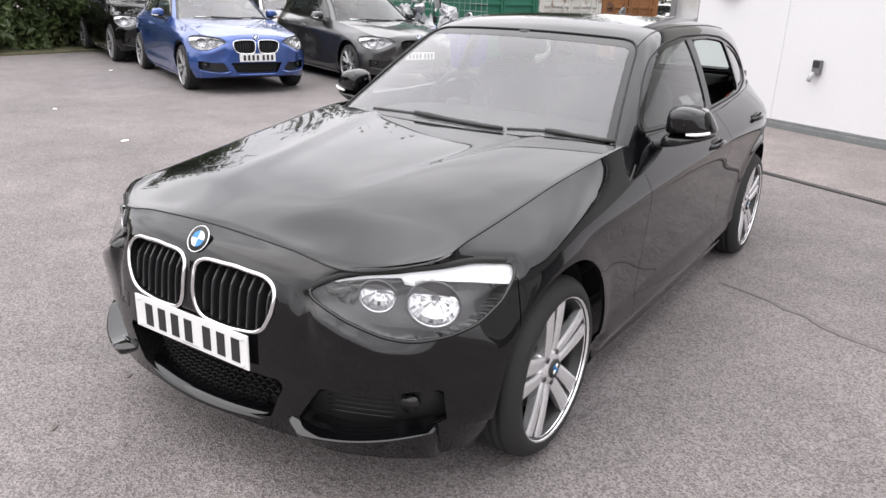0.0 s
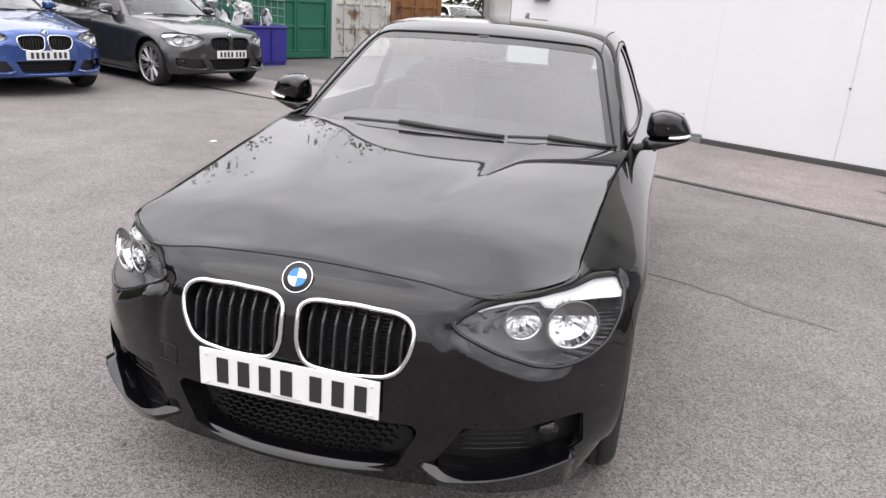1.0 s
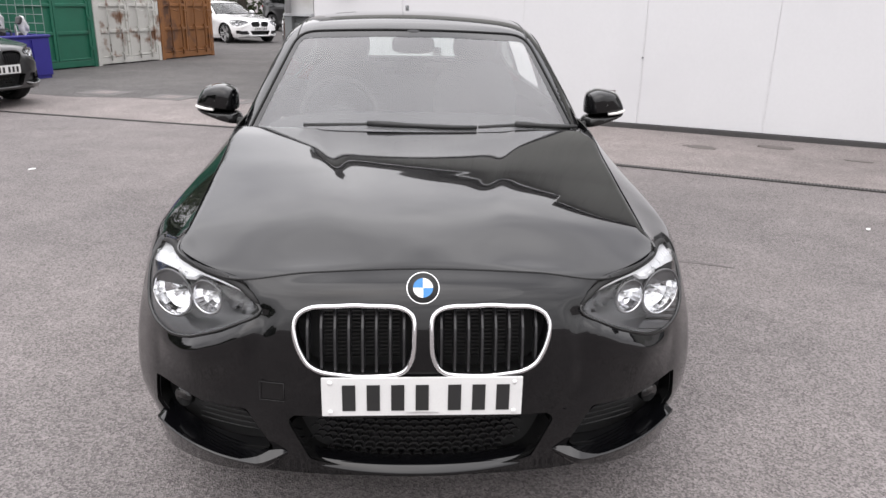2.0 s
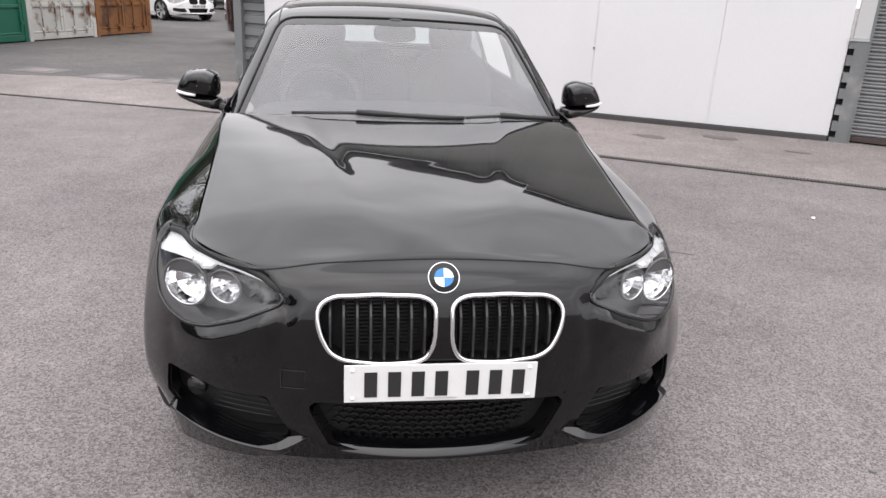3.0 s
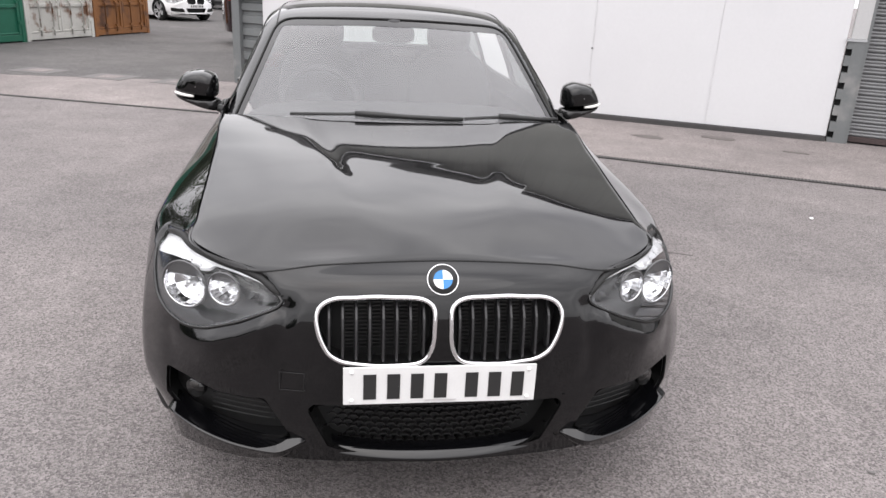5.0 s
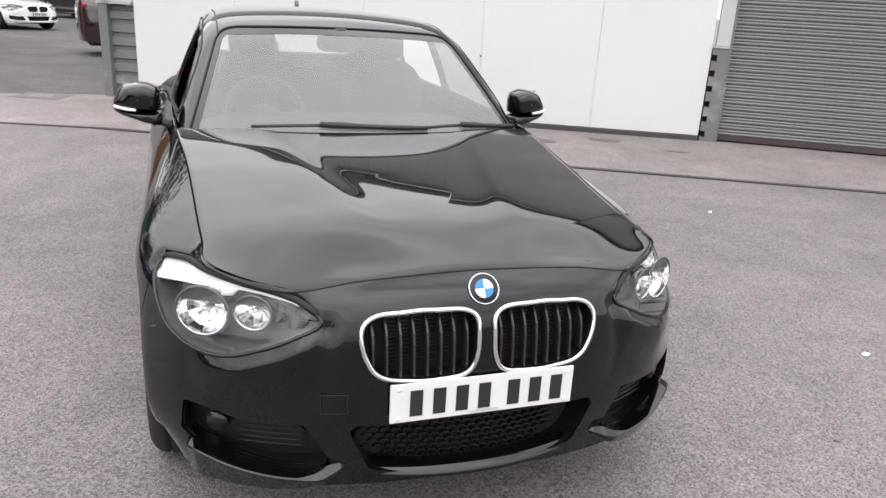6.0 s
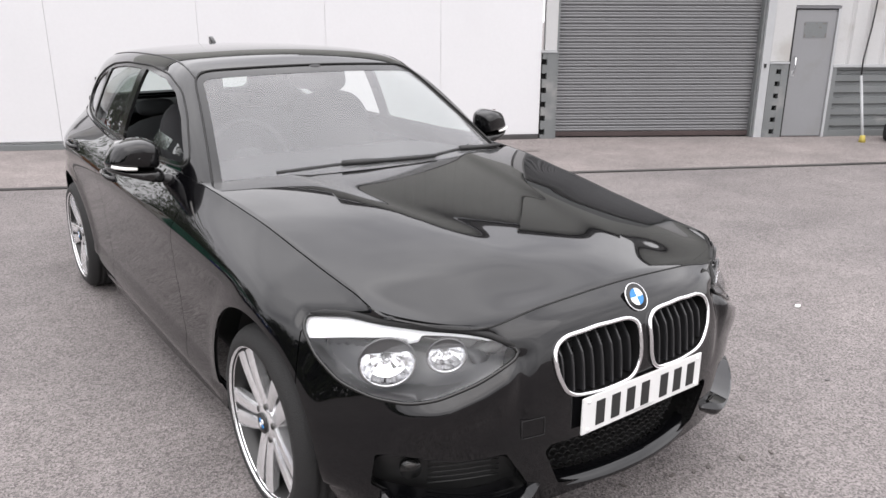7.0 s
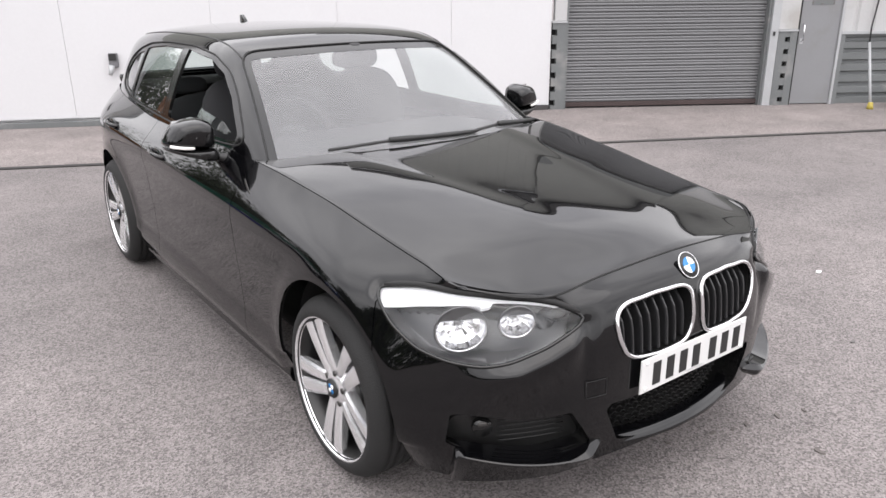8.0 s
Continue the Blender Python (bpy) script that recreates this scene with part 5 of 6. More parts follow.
def ragged(cx, cy, rx, ry, turn, seed, n=44, rough=0.35):
    """An uneven outline round a place."""
    out = []
    for k in range(n):
        a = 2 * math.pi * k / n
        s = 1 + rough * noise.noise((math.cos(a) * 1.7 + seed, math.sin(a) * 1.7, seed)) + 0.5 * rough * noise.noise((math.cos(a) * 5 + seed, math.sin(a) * 5, seed))
        x, y = rx * s * math.cos(a), ry * s * math.sin(a)
        out.append((cx + x * math.cos(turn) - y * math.sin(turn), cy + x * math.sin(turn) + y * math.cos(turn)))
    return out


g = bmesh.new()
bmesh.ops.create_grid(g, x_segments=8, y_segments=8, size=400)
structure("ground", g, ASPHALT, "worn pale grey asphalt yard with small stones", "ground")

DRAIN_PATH = [(-10.5, 9.30), (-1.6, 6.30), (9.2, .90)]
wall_pts = [run(u) @ Vector((u, .05, 0)) for u in (9.0, -.1, -7.75)]
structure("pavement_apron", flat([DRAIN_PATH[0], DRAIN_PATH[1], DRAIN_PATH[2], *((p.x, p.y) for p in wall_pts), (-4.9, 9.05), (-10.2, 11.0)], .004),
          CONCRETE, "brownish worn concrete apron before the workshop", "pavement")
structure("road_dark", flat([(-10.2, 11.0), (-4.9, 9.05), (wall_pts[2].x, wall_pts[2].y), (6.0, 20.0), (9.0, 60.0), (-30.0, 60.0), (-30.0, 17.0)], .006), ASPHALT_DARK,
          "darker asphalt lane leading past the containers", "road")


def drain_run(a, b, half, label):
    a, b = Vector((*a, 0)), Vector((*b, 0))
    d = (b - a).normalized()
    n = Vector((-d.y, d.x, 0))
    m = Matrix.Translation((a + b) / 2) @ Matrix.Rotation(math.atan2(d.y, d.x), 4, "Z")
    return structure("drain_channel", box((b - a).length, half * 2, .009, m), DRAIN, label, "drain"), a, d, n


drain_run(DRAIN_PATH[0], DRAIN_PATH[1], .03, "narrow dark slot of a drainage channel")
ch, a0, d0, n0 = drain_run(DRAIN_PATH[1], DRAIN_PATH[2], .045, "dark iron drainage channel with a slotted grating")
slot = box(.011, .06, .004)
slot_me = bpy.data.meshes.new("grating_bar")
slot.to_mesh(slot_me)
slot.free()
slot_me.materials.append(PATCH)
for k in range(230):
    ob = new("grating_bar", slot_me)
    ob.parent = ch
    p = a0 + d0 * (2.6 + .030 * k)
    ob.matrix_basis = pose(p.x, p.y, .0085, 0, 0, math.degrees(math.atan2(d0.y, d0.x)))

for (x, y, w, d, a) in ((-4.70, 9.62, .70, .55, -20), (-3.56, 9.15, .68, .55, -20), (-2.52, 8.80, .62, .50, -20)):
    mh = structure("pavement_patch", box(w, d, .006, pose(x, y, .004, 0, 0, a)), PATCH, "pale concrete patch round a square cover", "pavement")
    part("cover", box(w * .45, d * .5, .004, pose(x, y, .010, 0, 0, a)), CONCRETE, mh, smooth=False)
for i, (x, y, rx, ry) in enumerate(((3.22, 5.45, .17, .09), (4.08, 5.47, .20, .10), (4.59, 4.74, .14, .04))):
    structure("pavement_stain", flat(ragged(x, y, rx, ry, -.55, 3.1 * i + 1), .0085), STAIN, "dark damp stain on the concrete", "stain")
for i, (x, y, r) in enumerate(((.38, -.66, .022), (.46, -.69, .018), (.53, -.70, .022), (.68, -.74, .028), (.80, -.78, .02), (.58, -.96, .03), (.19, -.60, .02), (-.73, -.56, .024), (-.61, -.94, .03), (-.32, -.86, .016))):
    structure("pavement_stain", flat(ragged(x, y, r * .75, r * .3, .3 * i, 1.7 * i, 9), .0045), STAIN, "small dark dirt spot on the asphalt", "stain")
for i, (x, y, r) in enumerate(((2.30, -.03, .022), (3.23, 2.36, .022), (-4.82, 2.2, .042), (-7.03, 2.77, .035), (-3.3, 4.1, .03), (-10.2, 5.6, .05), (1.55, -.6, .012), (.9, -1.35, .014))):
    lf = part("paper_scrap" if r > .015 else "stone_chip", flat(ragged(x, y, r, r * .6, i, i * 2.3, 9), .012 if r > .015 else .008), PAPER if r > .015 else PATCH, smooth=False)
    tagged(lf, "small torn white paper scrap lying on asphalt" if r > .015 else "small pale stone chip on the asphalt", "litter", "litter on the yard")

seam = [(.92, 2.06), (1.02, 2.03), (1.13, 1.99), (1.22, 1.95), (1.30, 1.89), (1.40, 1.86), (1.50, 1.77), (1.61, 1.71), (1.75, 1.66), (1.92, 1.57)]
wide = [.002, .007, .010, .012, .017, .012, .020, .018, .014, .003]
structure("ground_seam", flat([(x - w * .5, y - w) for (x, y), w in zip(seam, wide)] + [(x + w * .5, y + w) for (x, y), w in zip(seam[::-1], wide[::-1])], .0045), SEAM_DIRT, "faint dark seam worn into the asphalt", "crack")

car = make_car("hatchback", "glossy black five-door hatchback with silver alloy wheels on the asphalt", PAINT_BLACK, fine=True)

# ---- the workshop ----
wall = empty("wall_white", "tall white panelled workshop wall with fine vertical joints", "wall", kind="structure")


def wbox(u0, u1, y0, y1, z0, z1):
    return box(u1 - u0, y1 - y0, z1 - z0, run((u0 + u1) / 2) @ Matrix.Translation(((u0 + u1) / 2, (y0 + y1) / 2, z0)))


part("wall_core", wbox(-7.32, -.15, .05, .25, 0, 2.6), SEAM_GREY, wall, smooth=False)
joints = [-7.30, -5.95, -4.30, -2.83, -1.43, -.14]
for k, (u0, u1) in enumerate(zip(joints, joints[1:])):
    z0 = .10 if k < 2 else .064
    part("panel", wbox(u0 + .0009, u1 - .0009, .004 * (k % 2), .05, z0, 2.6), WALL_WHITE, wall, smooth=False, bevel=.002)
for u, z1, z2 in ((-2.83, .25, 1.3), (-1.43, .10, .85)):
    part("joint_strip", wbox(u - .005, u + .005, -.003, .0, z1, z2), SEAM_GREY, wall, smooth=False)
    for z in ((z1 + z2) / 2 + .05,) if u < -2 else ():
        part("joint_screw", disc(.012, .008, WALL @ Matrix.Translation((u, -.006, z)) @ Matrix.Rotation(math.pi / 2, 4, "X"), seg=10), BOX_GREY, wall)
structure("baseboard", wbox(-4.30, -.15, -.035, .05, 0, .060), KERB, "dark grey kerb strip under the white panels", "kerb", bevel=.006)
structure("baseboard", wbox(-7.32, -4.301, -.035, .05, 0, .070), CLAD_GREY, "grey kerb strip under the white panels", "kerb", bevel=.006)


def corrugated(name, u0, u1, z0, z1, pitch, label, y=.02):
    """Grey cladding with level ribs."""
    zs = []
    z = z0
    while z < z1 - .01:
        zs += [(z, 0), (z + pitch * .55, 0), (z + pitch * .65, .035), (z + pitch * .9, .035)]
        z += pitch
    zs = [(min(q, z1), d) for q, d in zs] + [(z1, 0)]
    P = np.array([[tuple(run((u0 + u1) / 2) @ Vector((u, y + d, q))) for u in (u0, (u0 + u1) / 2, u1)] for q, d in zs])
    bm = sheet(P)
    bmesh.ops.recalc_face_normals(bm, faces=bm.faces)
    return structure(name, bm, CLAD_GREY, label, "cladding")


def notched(name, u0, u1, z1, hole_u, label, holes=6, y0=-.03):
    """A flat grey post cover with a row of square openings."""
    p = empty(name, label, "pillar", kind="structure")
    a, b = hole_u
    step = z1 / (holes + .15)
    # added plate in near black, standing for shade inside the openings
    part("back_plate", wbox(u0 + .006, u1 - .006, .045, .06, 0, z1 - .01), SHADOW_INNER, p, smooth=False)
    if a > u0 + .01:
        part("edge_strip", wbox(u0, a, y0, .045, 0, z1), CLAD_GREY, p, smooth=False)
    if u1 > b + .01:
        part("edge_strip", wbox(b, u1, y0, .045, 0, z1), CLAD_GREY, p, smooth=False)
    for k in range(holes + 1):
        za = step * k - step * .30 if k else 0
        zb = min(z1, step * k + step * .30)
        part("web", wbox(a, b, y0 + .003, .042, za, zb), CLAD_GREY, p, smooth=False)
    part("cap_strip", wbox(u0 - .004, u1 + .004, y0 - .012, .045, z1, z1 + .025), FRAME_GREY, p, smooth=False)
    return p


# the corner by the lane
structure("pillar_corner", wbox(-7.76, -7.64, -.05, .25, 0, 1.17), CLAD_GREY, "grey steel corner post cover", "pillar", bevel=.008)
corrugated("cladding_corner", -7.64, -7.31, 0, 1.15, .165, "grey ribbed cladding beside the corner post")
structure("wall_corner_upper", wbox(-7.74, -7.31, .0, .25, 1.20, 4.2), CLAD_WHITE, "white cladding over the grey corner", "wall")
structure("trim_corner", wbox(-7.77, -7.31, -.06, .10, 1.17, 1.20), FRAME_GREY, "pale flashing on top of the grey cladding", "trim")
structure("wall_side", wbox(-7.755, -7.56, .25, 9.0, 0, 4.2), CLAD_WHITE, "white side wall of the workshop along the lane", "wall")
pipe = part("downpipe", rod(.045, WALL @ Vector((-7.66, -.09, 1.21)), WALL @ Vector((-7.66, -.09, 4.2)), seg=14), FRAME_GREY)
tagged(pipe, "pale grey plastic downpipe on the wall corner", "pipe")

# left post, shutter, right post
notched("pillar_left", -.135, .045, 1.09, (-.125, -.07), "grey post cover with square notches beside the shutter")
structure("wall_post_left", wbox(-.10, .045, -.02, .10, 1.118, 2.6), CLAD_WHITE, "white upper post beside the shutter", "wall")
shutter = empty("door_shutter", "closed grey steel roller shutter with level slats", "roller shutter", kind="structure")
pitch = .0755
prof = [(0, .006), (.005, .000), (.014, -.007), (.026, -.008), (.034, -.003), (.038, .002), (.043, -.002), (.052, -.008), (.064, -.006), (.070, .001), (.0745, .006)]
S = np.array([[(u, .10 + d, q) for u in (.052, 1.34, 2.628)] for q, d in prof])
bm = sheet(S)
bmesh.ops.recalc_face_normals(bm, faces=bm.faces)
bmesh.ops.transform(bm, matrix=WALL_RIGHT, verts=bm.verts)
slat_me = bpy.data.meshes.new("slat")
bm.to_mesh(slat_me)
bm.free()
slat_me.polygons.foreach_set("use_smooth", [True] * len(slat_me.polygons))
slat_me.materials.append(SHUTTER)
for k in range(36):
    ob = new("slat", slat_me)
    ob.parent = shutter
    ob.location = (0, 0, (.075 + pitch * k) * WALL_SIZE)
part("bottom_rail", wbox(.052, 2.628, .075, .125, .02, .078), RUST, shutter, "rusty bottom rail", smooth=False)
part("backing", wbox(.045, 2.63, .135, .16, 0, 2.83), SHADOW_INNER, shutter, smooth=False)
part("guide_rail", wbox(.045, .075, -.01, .13, 0, 2.8), CLAD_GREY, shutter, smooth=False)
part("guide_rail", wbox(2.60, 2.632, .01, .13, 0, 2.8), CLAD_GREY, shutter, smooth=False)
part("shutter_box", wbox(.047, 2.632, -.10, .2, 2.80, 3.2), CLAD_GREY, shutter, smooth=False)
structure("wall_lintel", wbox(.047, 2.632, .0, .2, 3.2, 4.6), CLAD_DARK, "grey wall over the shutter", "wall")
structure("trim_frame_right", wbox(2.634, 2.738, -.03, .10, 0, 2.6), FRAME_GREY, "pale grey steel shutter frame", "trim", bevel=.004)
part("key_switch", wbox(2.665, 2.69, -.045, -.03, .90, .95), PLATE_BLACK, bpy.data.objects["trim_frame_right"], smooth=False)
notched("pillar_right", 2.742, 2.985, .95, (2.83, 2.895), "grey post cover with a row of square holes")
structure("wall_post_right", wbox(2.742, 2.985, -.02, .10, .978, 2.6), CLAD_WHITE, "white upper post beside the grey door", "wall")

# steel door
door = empty("door_steel", "closed plain grey steel door with a pull handle", "door", kind="structure")
part("leaf", wbox(3.008, 3.528, -.004, .045, .015, 1.615), DOOR_GREY, door, smooth=False, bevel=.004)
part("frame_side", wbox(2.987, 3.006, -.02, .06, 0, 1.63), SHADOW_INNER, door, smooth=False)
part("frame_side", wbox(3.530, 3.562, -.025, .06, 0, 1.63), FRAME_GREY, door, smooth=False)
part("frame_top", wbox(2.987, 3.562, -.025, .06, 1.631, 1.665), BOX_GREY, door, smooth=False)
hp = [WALL_RIGHT @ Vector(q) for q in ((3.055, -.004, .82), (3.055, -.045, .84), (3.055, -.05, .93), (3.055, -.045, 1.02), (3.055, -.004, 1.04))]
part("pull_handle", tube(hp, .009, seg=8), CHROME, door, "bright pull handle")
part("handle_plate", wbox(3.035, 3.075, -.008, -.004, .79, .86), FRAME_GREY, door, smooth=False)
part("sign_patch", wbox(3.13, 3.42, -.007, -.0045, 1.27, 1.47), CLAD_GREY, door, "darker patch where a sign was taken off", smooth=False)
for u, z, w, h in ((3.13, 1.44, .02, .03), (3.38, 1.45, .05, .02), (3.41, 1.30, .02, .05), (3.14, 1.30, .02, .04), (3.26, 1.285, .03, .015), (3.33, 1.40, .03, .02), (3.28, 1.45, .02, .012)):
    part("paint_chip", wbox(u - w / 2, u + w / 2, -.0095, -.0075, z - h / 2, z + h / 2), PATCH, door, smooth=False)
structure("wall_over_door", wbox(2.99, 3.56, .0, .2, 1.67, 2.6), CLAD_WHITE, "white cladding over the steel door", "wall")

# ribbed plinth and white cladding further along
corrugated("cladding_right", 3.62, 9.0, 0, .905, .145, "grey ribbed cladding along the wall foot")
structure("trim_door_side", wbox(3.562, 3.622, -.02, .05, 0, .905), CLAD_GREY, "flat grey flashing beside the door", "trim")
structure("trim_ledge", wbox(3.565, 9.0, -.03, .06, .905, .94), FRAME_GREY, "pale ledge over the ribbed cladding", "trim")
us = []
u = 3.565
while u < 9:
    us += [(u, 0), (u + .16, 0), (u + .18, .02), (u + .20, .02)]
    u += .22
P = np.array([[tuple(WALL_RIGHT @ Vector((u, .02 + d, z))) for z in (.94, 2.6)] for u, d in us])
bm = sheet(P)
bmesh.ops.recalc_face_normals(bm, faces=bm.faces)
structure("wall_right", bm, CLAD_WHITE, "weathered white ribbed cladding", "wall")


def upper_clad(name, u0, u1, z0, z1, y=.03):
    """Grey ribbed sheeting high on the workshop."""
    us = []
    u = u0
    while u < u1 - .01:
        us += [(u, 0), (min(u1, u + .15), 0), (min(u1, u + .18), .006), (min(u1, u + .27), .006)]
        u += .30
    us.append((u1, 0))
    P = np.array([[tuple(run((u0 + u1) / 2) @ Vector((a, y + d, z))) for z in (z0, z1)] for a, d in us])
    bm = sheet(P)
    bmesh.ops.recalc_face_normals(bm, faces=bm.faces)
    return structure(name, bm, CLAD_DARK, "grey ribbed sheeting over the white wall", "cladding")


upper_clad("cladding_upper_left", -7.75, -2.83, 2.6, 4.05)
upper_clad("cladding_upper_mid", -2.83, .045, 2.6, 4.3)
upper_clad("cladding_upper_right", 2.634, 9.0, 2.6, 4.4, -.03)
for u0, u1 in ((-7.75, -.15), (-.13, 9.0)):
    structure("wall_core_upper", wbox(u0, u1, .10, .25, 2.6, 4.0), CLAD_DARK, "grey inner wall high on the workshop", "wall")
for u0, u1, z in ((-7.75, -2.84, 4.05), (-2.83, .044, 4.3), (.047, 2.632, 4.6), (2.635, 9.0, 4.4)):
    structure("gutter", wbox(u0, u1, -.14, .02, z + .002, z + .13), DRAIN, "dark gutter along the workshop eaves", "gutter", bevel=.01)
structure("roof_workshop", wbox(-7.75, 9.0, .25, 9.0, 3.85, 4.0), CLAD_GREY, "grey flat workshop roof", "roof")
structure("wall_core_right", wbox(2.7, 9.0, .20, .35, 0, 4.4), CLAD_GREY, "grey inner wall behind the cladding", "wall")

# things at the wall
post = empty("standpipe", "grey standpipe with a yellow foot beside the wall", "pipe")
part("pole", rod(.018, WALL_RIGHT @ Vector((3.80, -.50, .05)), WALL_RIGHT @ Vector((3.90, -.10, .80)), seg=12), FRAME_GREY, post)
part("foot", rod(.045, WALL_RIGHT @ Vector((3.80, -.50, 0)), WALL_RIGHT @ Vector((3.80, -.50, .09)), seg=12, r2=.03), YELLOW, post, "worn yellow foot")
part("cable", tube([WALL_RIGHT @ Vector(q) for q in ((3.90, -.10, .80), (3.93, -.04, 1.0), (3.98, -.03, 1.4), (4.02, -.03, 2.2), (4.02, -.03, 3.6))], .010, seg=6), PLASTIC, post, "black cable")
ty = part("spare_tyre", lathe([(.20, -.09), (.24, -.11), (.29, -.11), (.32, -.09), (.33, -.05), (.33, .05), (.32, .09), (.29, .11), (.24, .11), (.20, .09), (.20, -.09)], 40), RUBBER)
c = WALL_RIGHT @ Vector((4.42, -.50, .115))
ty.matrix_basis = pose(c.x, c.y, c.z, 0, 90, 0)
tagged(ty, "black worn tyre lying flat by the wall", "tyre")
sw = empty("wall_socket", "dark grey socket box with a hanging plug on the white wall", "socket")
part("box", wbox(-5.49, -5.39, -.05, 0, .68, .84), BOX_GREY, sw, smooth=False, bevel=.008)
part("lid", wbox(-5.48, -5.40, -.062, -.05, .76, .835), PLATE_BLACK, sw, smooth=False, bevel=.004)
part("plug", rod(.032, WALL @ Vector((-5.46, -.05, .70)), WALL @ Vector((-5.48, -.09, .60)), seg=12, r2=.024), FRAME_GREY, sw, "pale plug")
lampb = empty("wall_lamp", "small grey bulkhead lamp on the white wall", "lamp")
part("body", wbox(-6.93, -6.66, -.10, 0, 1.50, 1.64), BOX_GREY, lampb, smooth=False, bevel=.01)
part("visor", wbox(-6.94, -6.65, -.13, 0, 1.641, 1.66), FRAME_GREY, lampb, smooth=False)
part("face", wbox(-6.91, -6.68, -.112, -.101, 1.515, 1.60), LAMP_DARK, lampb, smooth=False)

# ---- parked cars ----
def parked(ob, x, y, turn):
    ob.matrix_basis = pose(x, y, 0, 0, 0, turn)
    return ob


parked(make_car("saloon", "metallic blue saloon parked on the asphalt with a chrome grille", PAINT_BLUE, ky=1.06, papers=True), -7.18, 5.80, 66)
parked(make_car("hatchback", "dark grey hatchback parked beside the blue saloon", PAINT_GREY, wheels="multi", dark_glass=True, papers=True, chrome_grille=False), -5.98, 8.05, 67.5)
parked(make_car("estate_car", "black tall estate car parked before the hedge", PAINT_BLACK, kz=1.10, dark_glass=True, radius=.345), -11.2, 7.30, 68)
parked(make_car("hatchback", "pale silver hatchback parked behind the grey one", PAINT_SILVER), -10.0, 10.2, 67)
parked(make_car("hatchback", "white hatchback parked beyond the containers", PAINT_WHITE, kz=.93, dark_glass=True), -5.25, 23.9, 44)
parked(make_car("offroad_car", "dark red tall car standing behind the workshop corner", PAINT_DARK, kz=1.18, dark_glass=True, radius=.36), .70, 16.2, 100)
parked(make_car("offroad_car", "dark grey tall car parked far behind", PAINT_GREY, kz=1.22, dark_glass=True, radius=.36), -3.2, 32.0, 55)

# ---- containers ----
ROW = Matrix.Translation((-6.49, 14.15, 0)) @ Matrix.Rotation(math.atan2(.925, .381), 4, "Z")  # x along the row of doors, -y out of them


def container(name, x0, width, steel, label, rods=True):
    c = empty(name, label, "container")
    H, D = 2.45, 5.9

    def cb(u0, u1, y0, y1, z0, z1):
        return box(u1 - u0, y1 - y0, z1 - z0, ROW @ Matrix.Translation(((u0 + u1) / 2, (y0 + y1) / 2, z0)))
    x1 = x0 + width
    part("body", cb(x0 + .03, x1 - .03, .10, D, .12, H - .05), steel, c, smooth=False)
    part("sill_beam", cb(x0, x1, 0, .14, .03, .16), steel, c, smooth=False, bevel=.01)
    part("head_beam", cb(x0, x1, 0, .14, H - .12, H), steel, c, smooth=False, bevel=.01)
    for u in (x0 + .05, x1 - .05):
        part("corner_post", cb(u - .05, u + .05, -.015, .14, 0, H), steel, c, smooth=False, bevel=.01)
    mid = (x0 + x1) / 2
    for a, b in ((x0 + .105, mid - .008), (mid + .008, x1 - .105)):
        leaf = part("door", cb(a, b, .03, .09, .165, H - .125), steel, c, smooth=False)
        part("door_edge", cb(a, a + .06, -.002, .03, .165, H - .125), steel, leaf, smooth=False)
        part("door_edge", cb(b - .06, b, -.002, .03, .165, H - .125), steel, leaf, smooth=False)
        n = 4
        h = (H - .29) / n
        for k in range(n + 1):
            z = .165 + k * h
            part("door_rib", cb(a + .06, b - .06, -.002, .03, max(.165, z - .035), min(H - .125, z + .035)), steel, leaf, smooth=False, bevel=.012)
        if rods:
            for f in (.30, .72):
                u = a + (b - a) * f
                part("lock_rod", rod(.016, ROW @ Vector((u, -.03, .10)), ROW @ Vector((u, -.03, H - .08)), seg=8), steel, leaf)
                part("rod_handle", rod(.010, ROW @ Vector((u, -.05, 1.15)), ROW @ Vector((u + .22, -.05, 1.12)), seg=6), steel, leaf)
                for z in (.22, .75, 1.7, 2.3):
                    part("rod_clip", cb(u - .035, u + .035, -.045, 0, z, z + .05), steel, leaf, smooth=False)
        for z in (.35, .95, 1.55, 2.15):
            e = a if a < mid - .2 and b < mid + .1 else b
            part("hinge", cb(e - .05, e + .05, -.02, .01, z, z + .07), steel, leaf, smooth=False)
    return c


container("container", -2.06, 2.04, GREEN_STEEL, "dark green steel shipping container with closed doors", rods=False)
container("container", 0, 2.0, WHITE_STEEL, "rust-streaked white shipping container with closed doors")
container("container", 2.03, 2.0, ORANGE_STEEL, "rusty orange shipping container with closed doors")
lb = part("lock_box", box(.20, .12, .20, ROW @ Matrix.Translation((1.0, -.08, 1.55))), BOX_GREY, bpy.data.objects["container.001"], "grey lock box", smooth=False, bevel=.01)

# ---- skip with scrap ----
skip = empty("skip", "blue steel skip heaped with scrap metal behind wire mesh", "skip")
SK = ROW @ Matrix.Translation((-3.35, -.35, 0))
part("front_side", box(2.3, .05, .68, SK @ Matrix.Translation((0, -.62, .06))), SKIP_BLUE, skip, smooth=False, bevel=.01)
part("back_side", box(2.3, .05, .68, SK @ Matrix.Translation((0, .62, .06))), SKIP_BLUE, skip, smooth=False, bevel=.01)
for x in (-1.15, 1.15):
    part("end_side", box(.05, 1.29, .68, SK @ Matrix.Translation((x, 0, .06))), SKIP_BLUE, skip, smooth=False, bevel=.01)
part("floor_plate", box(2.3, 1.25, .06, SK), SKIP_BLUE, skip, smooth=False)
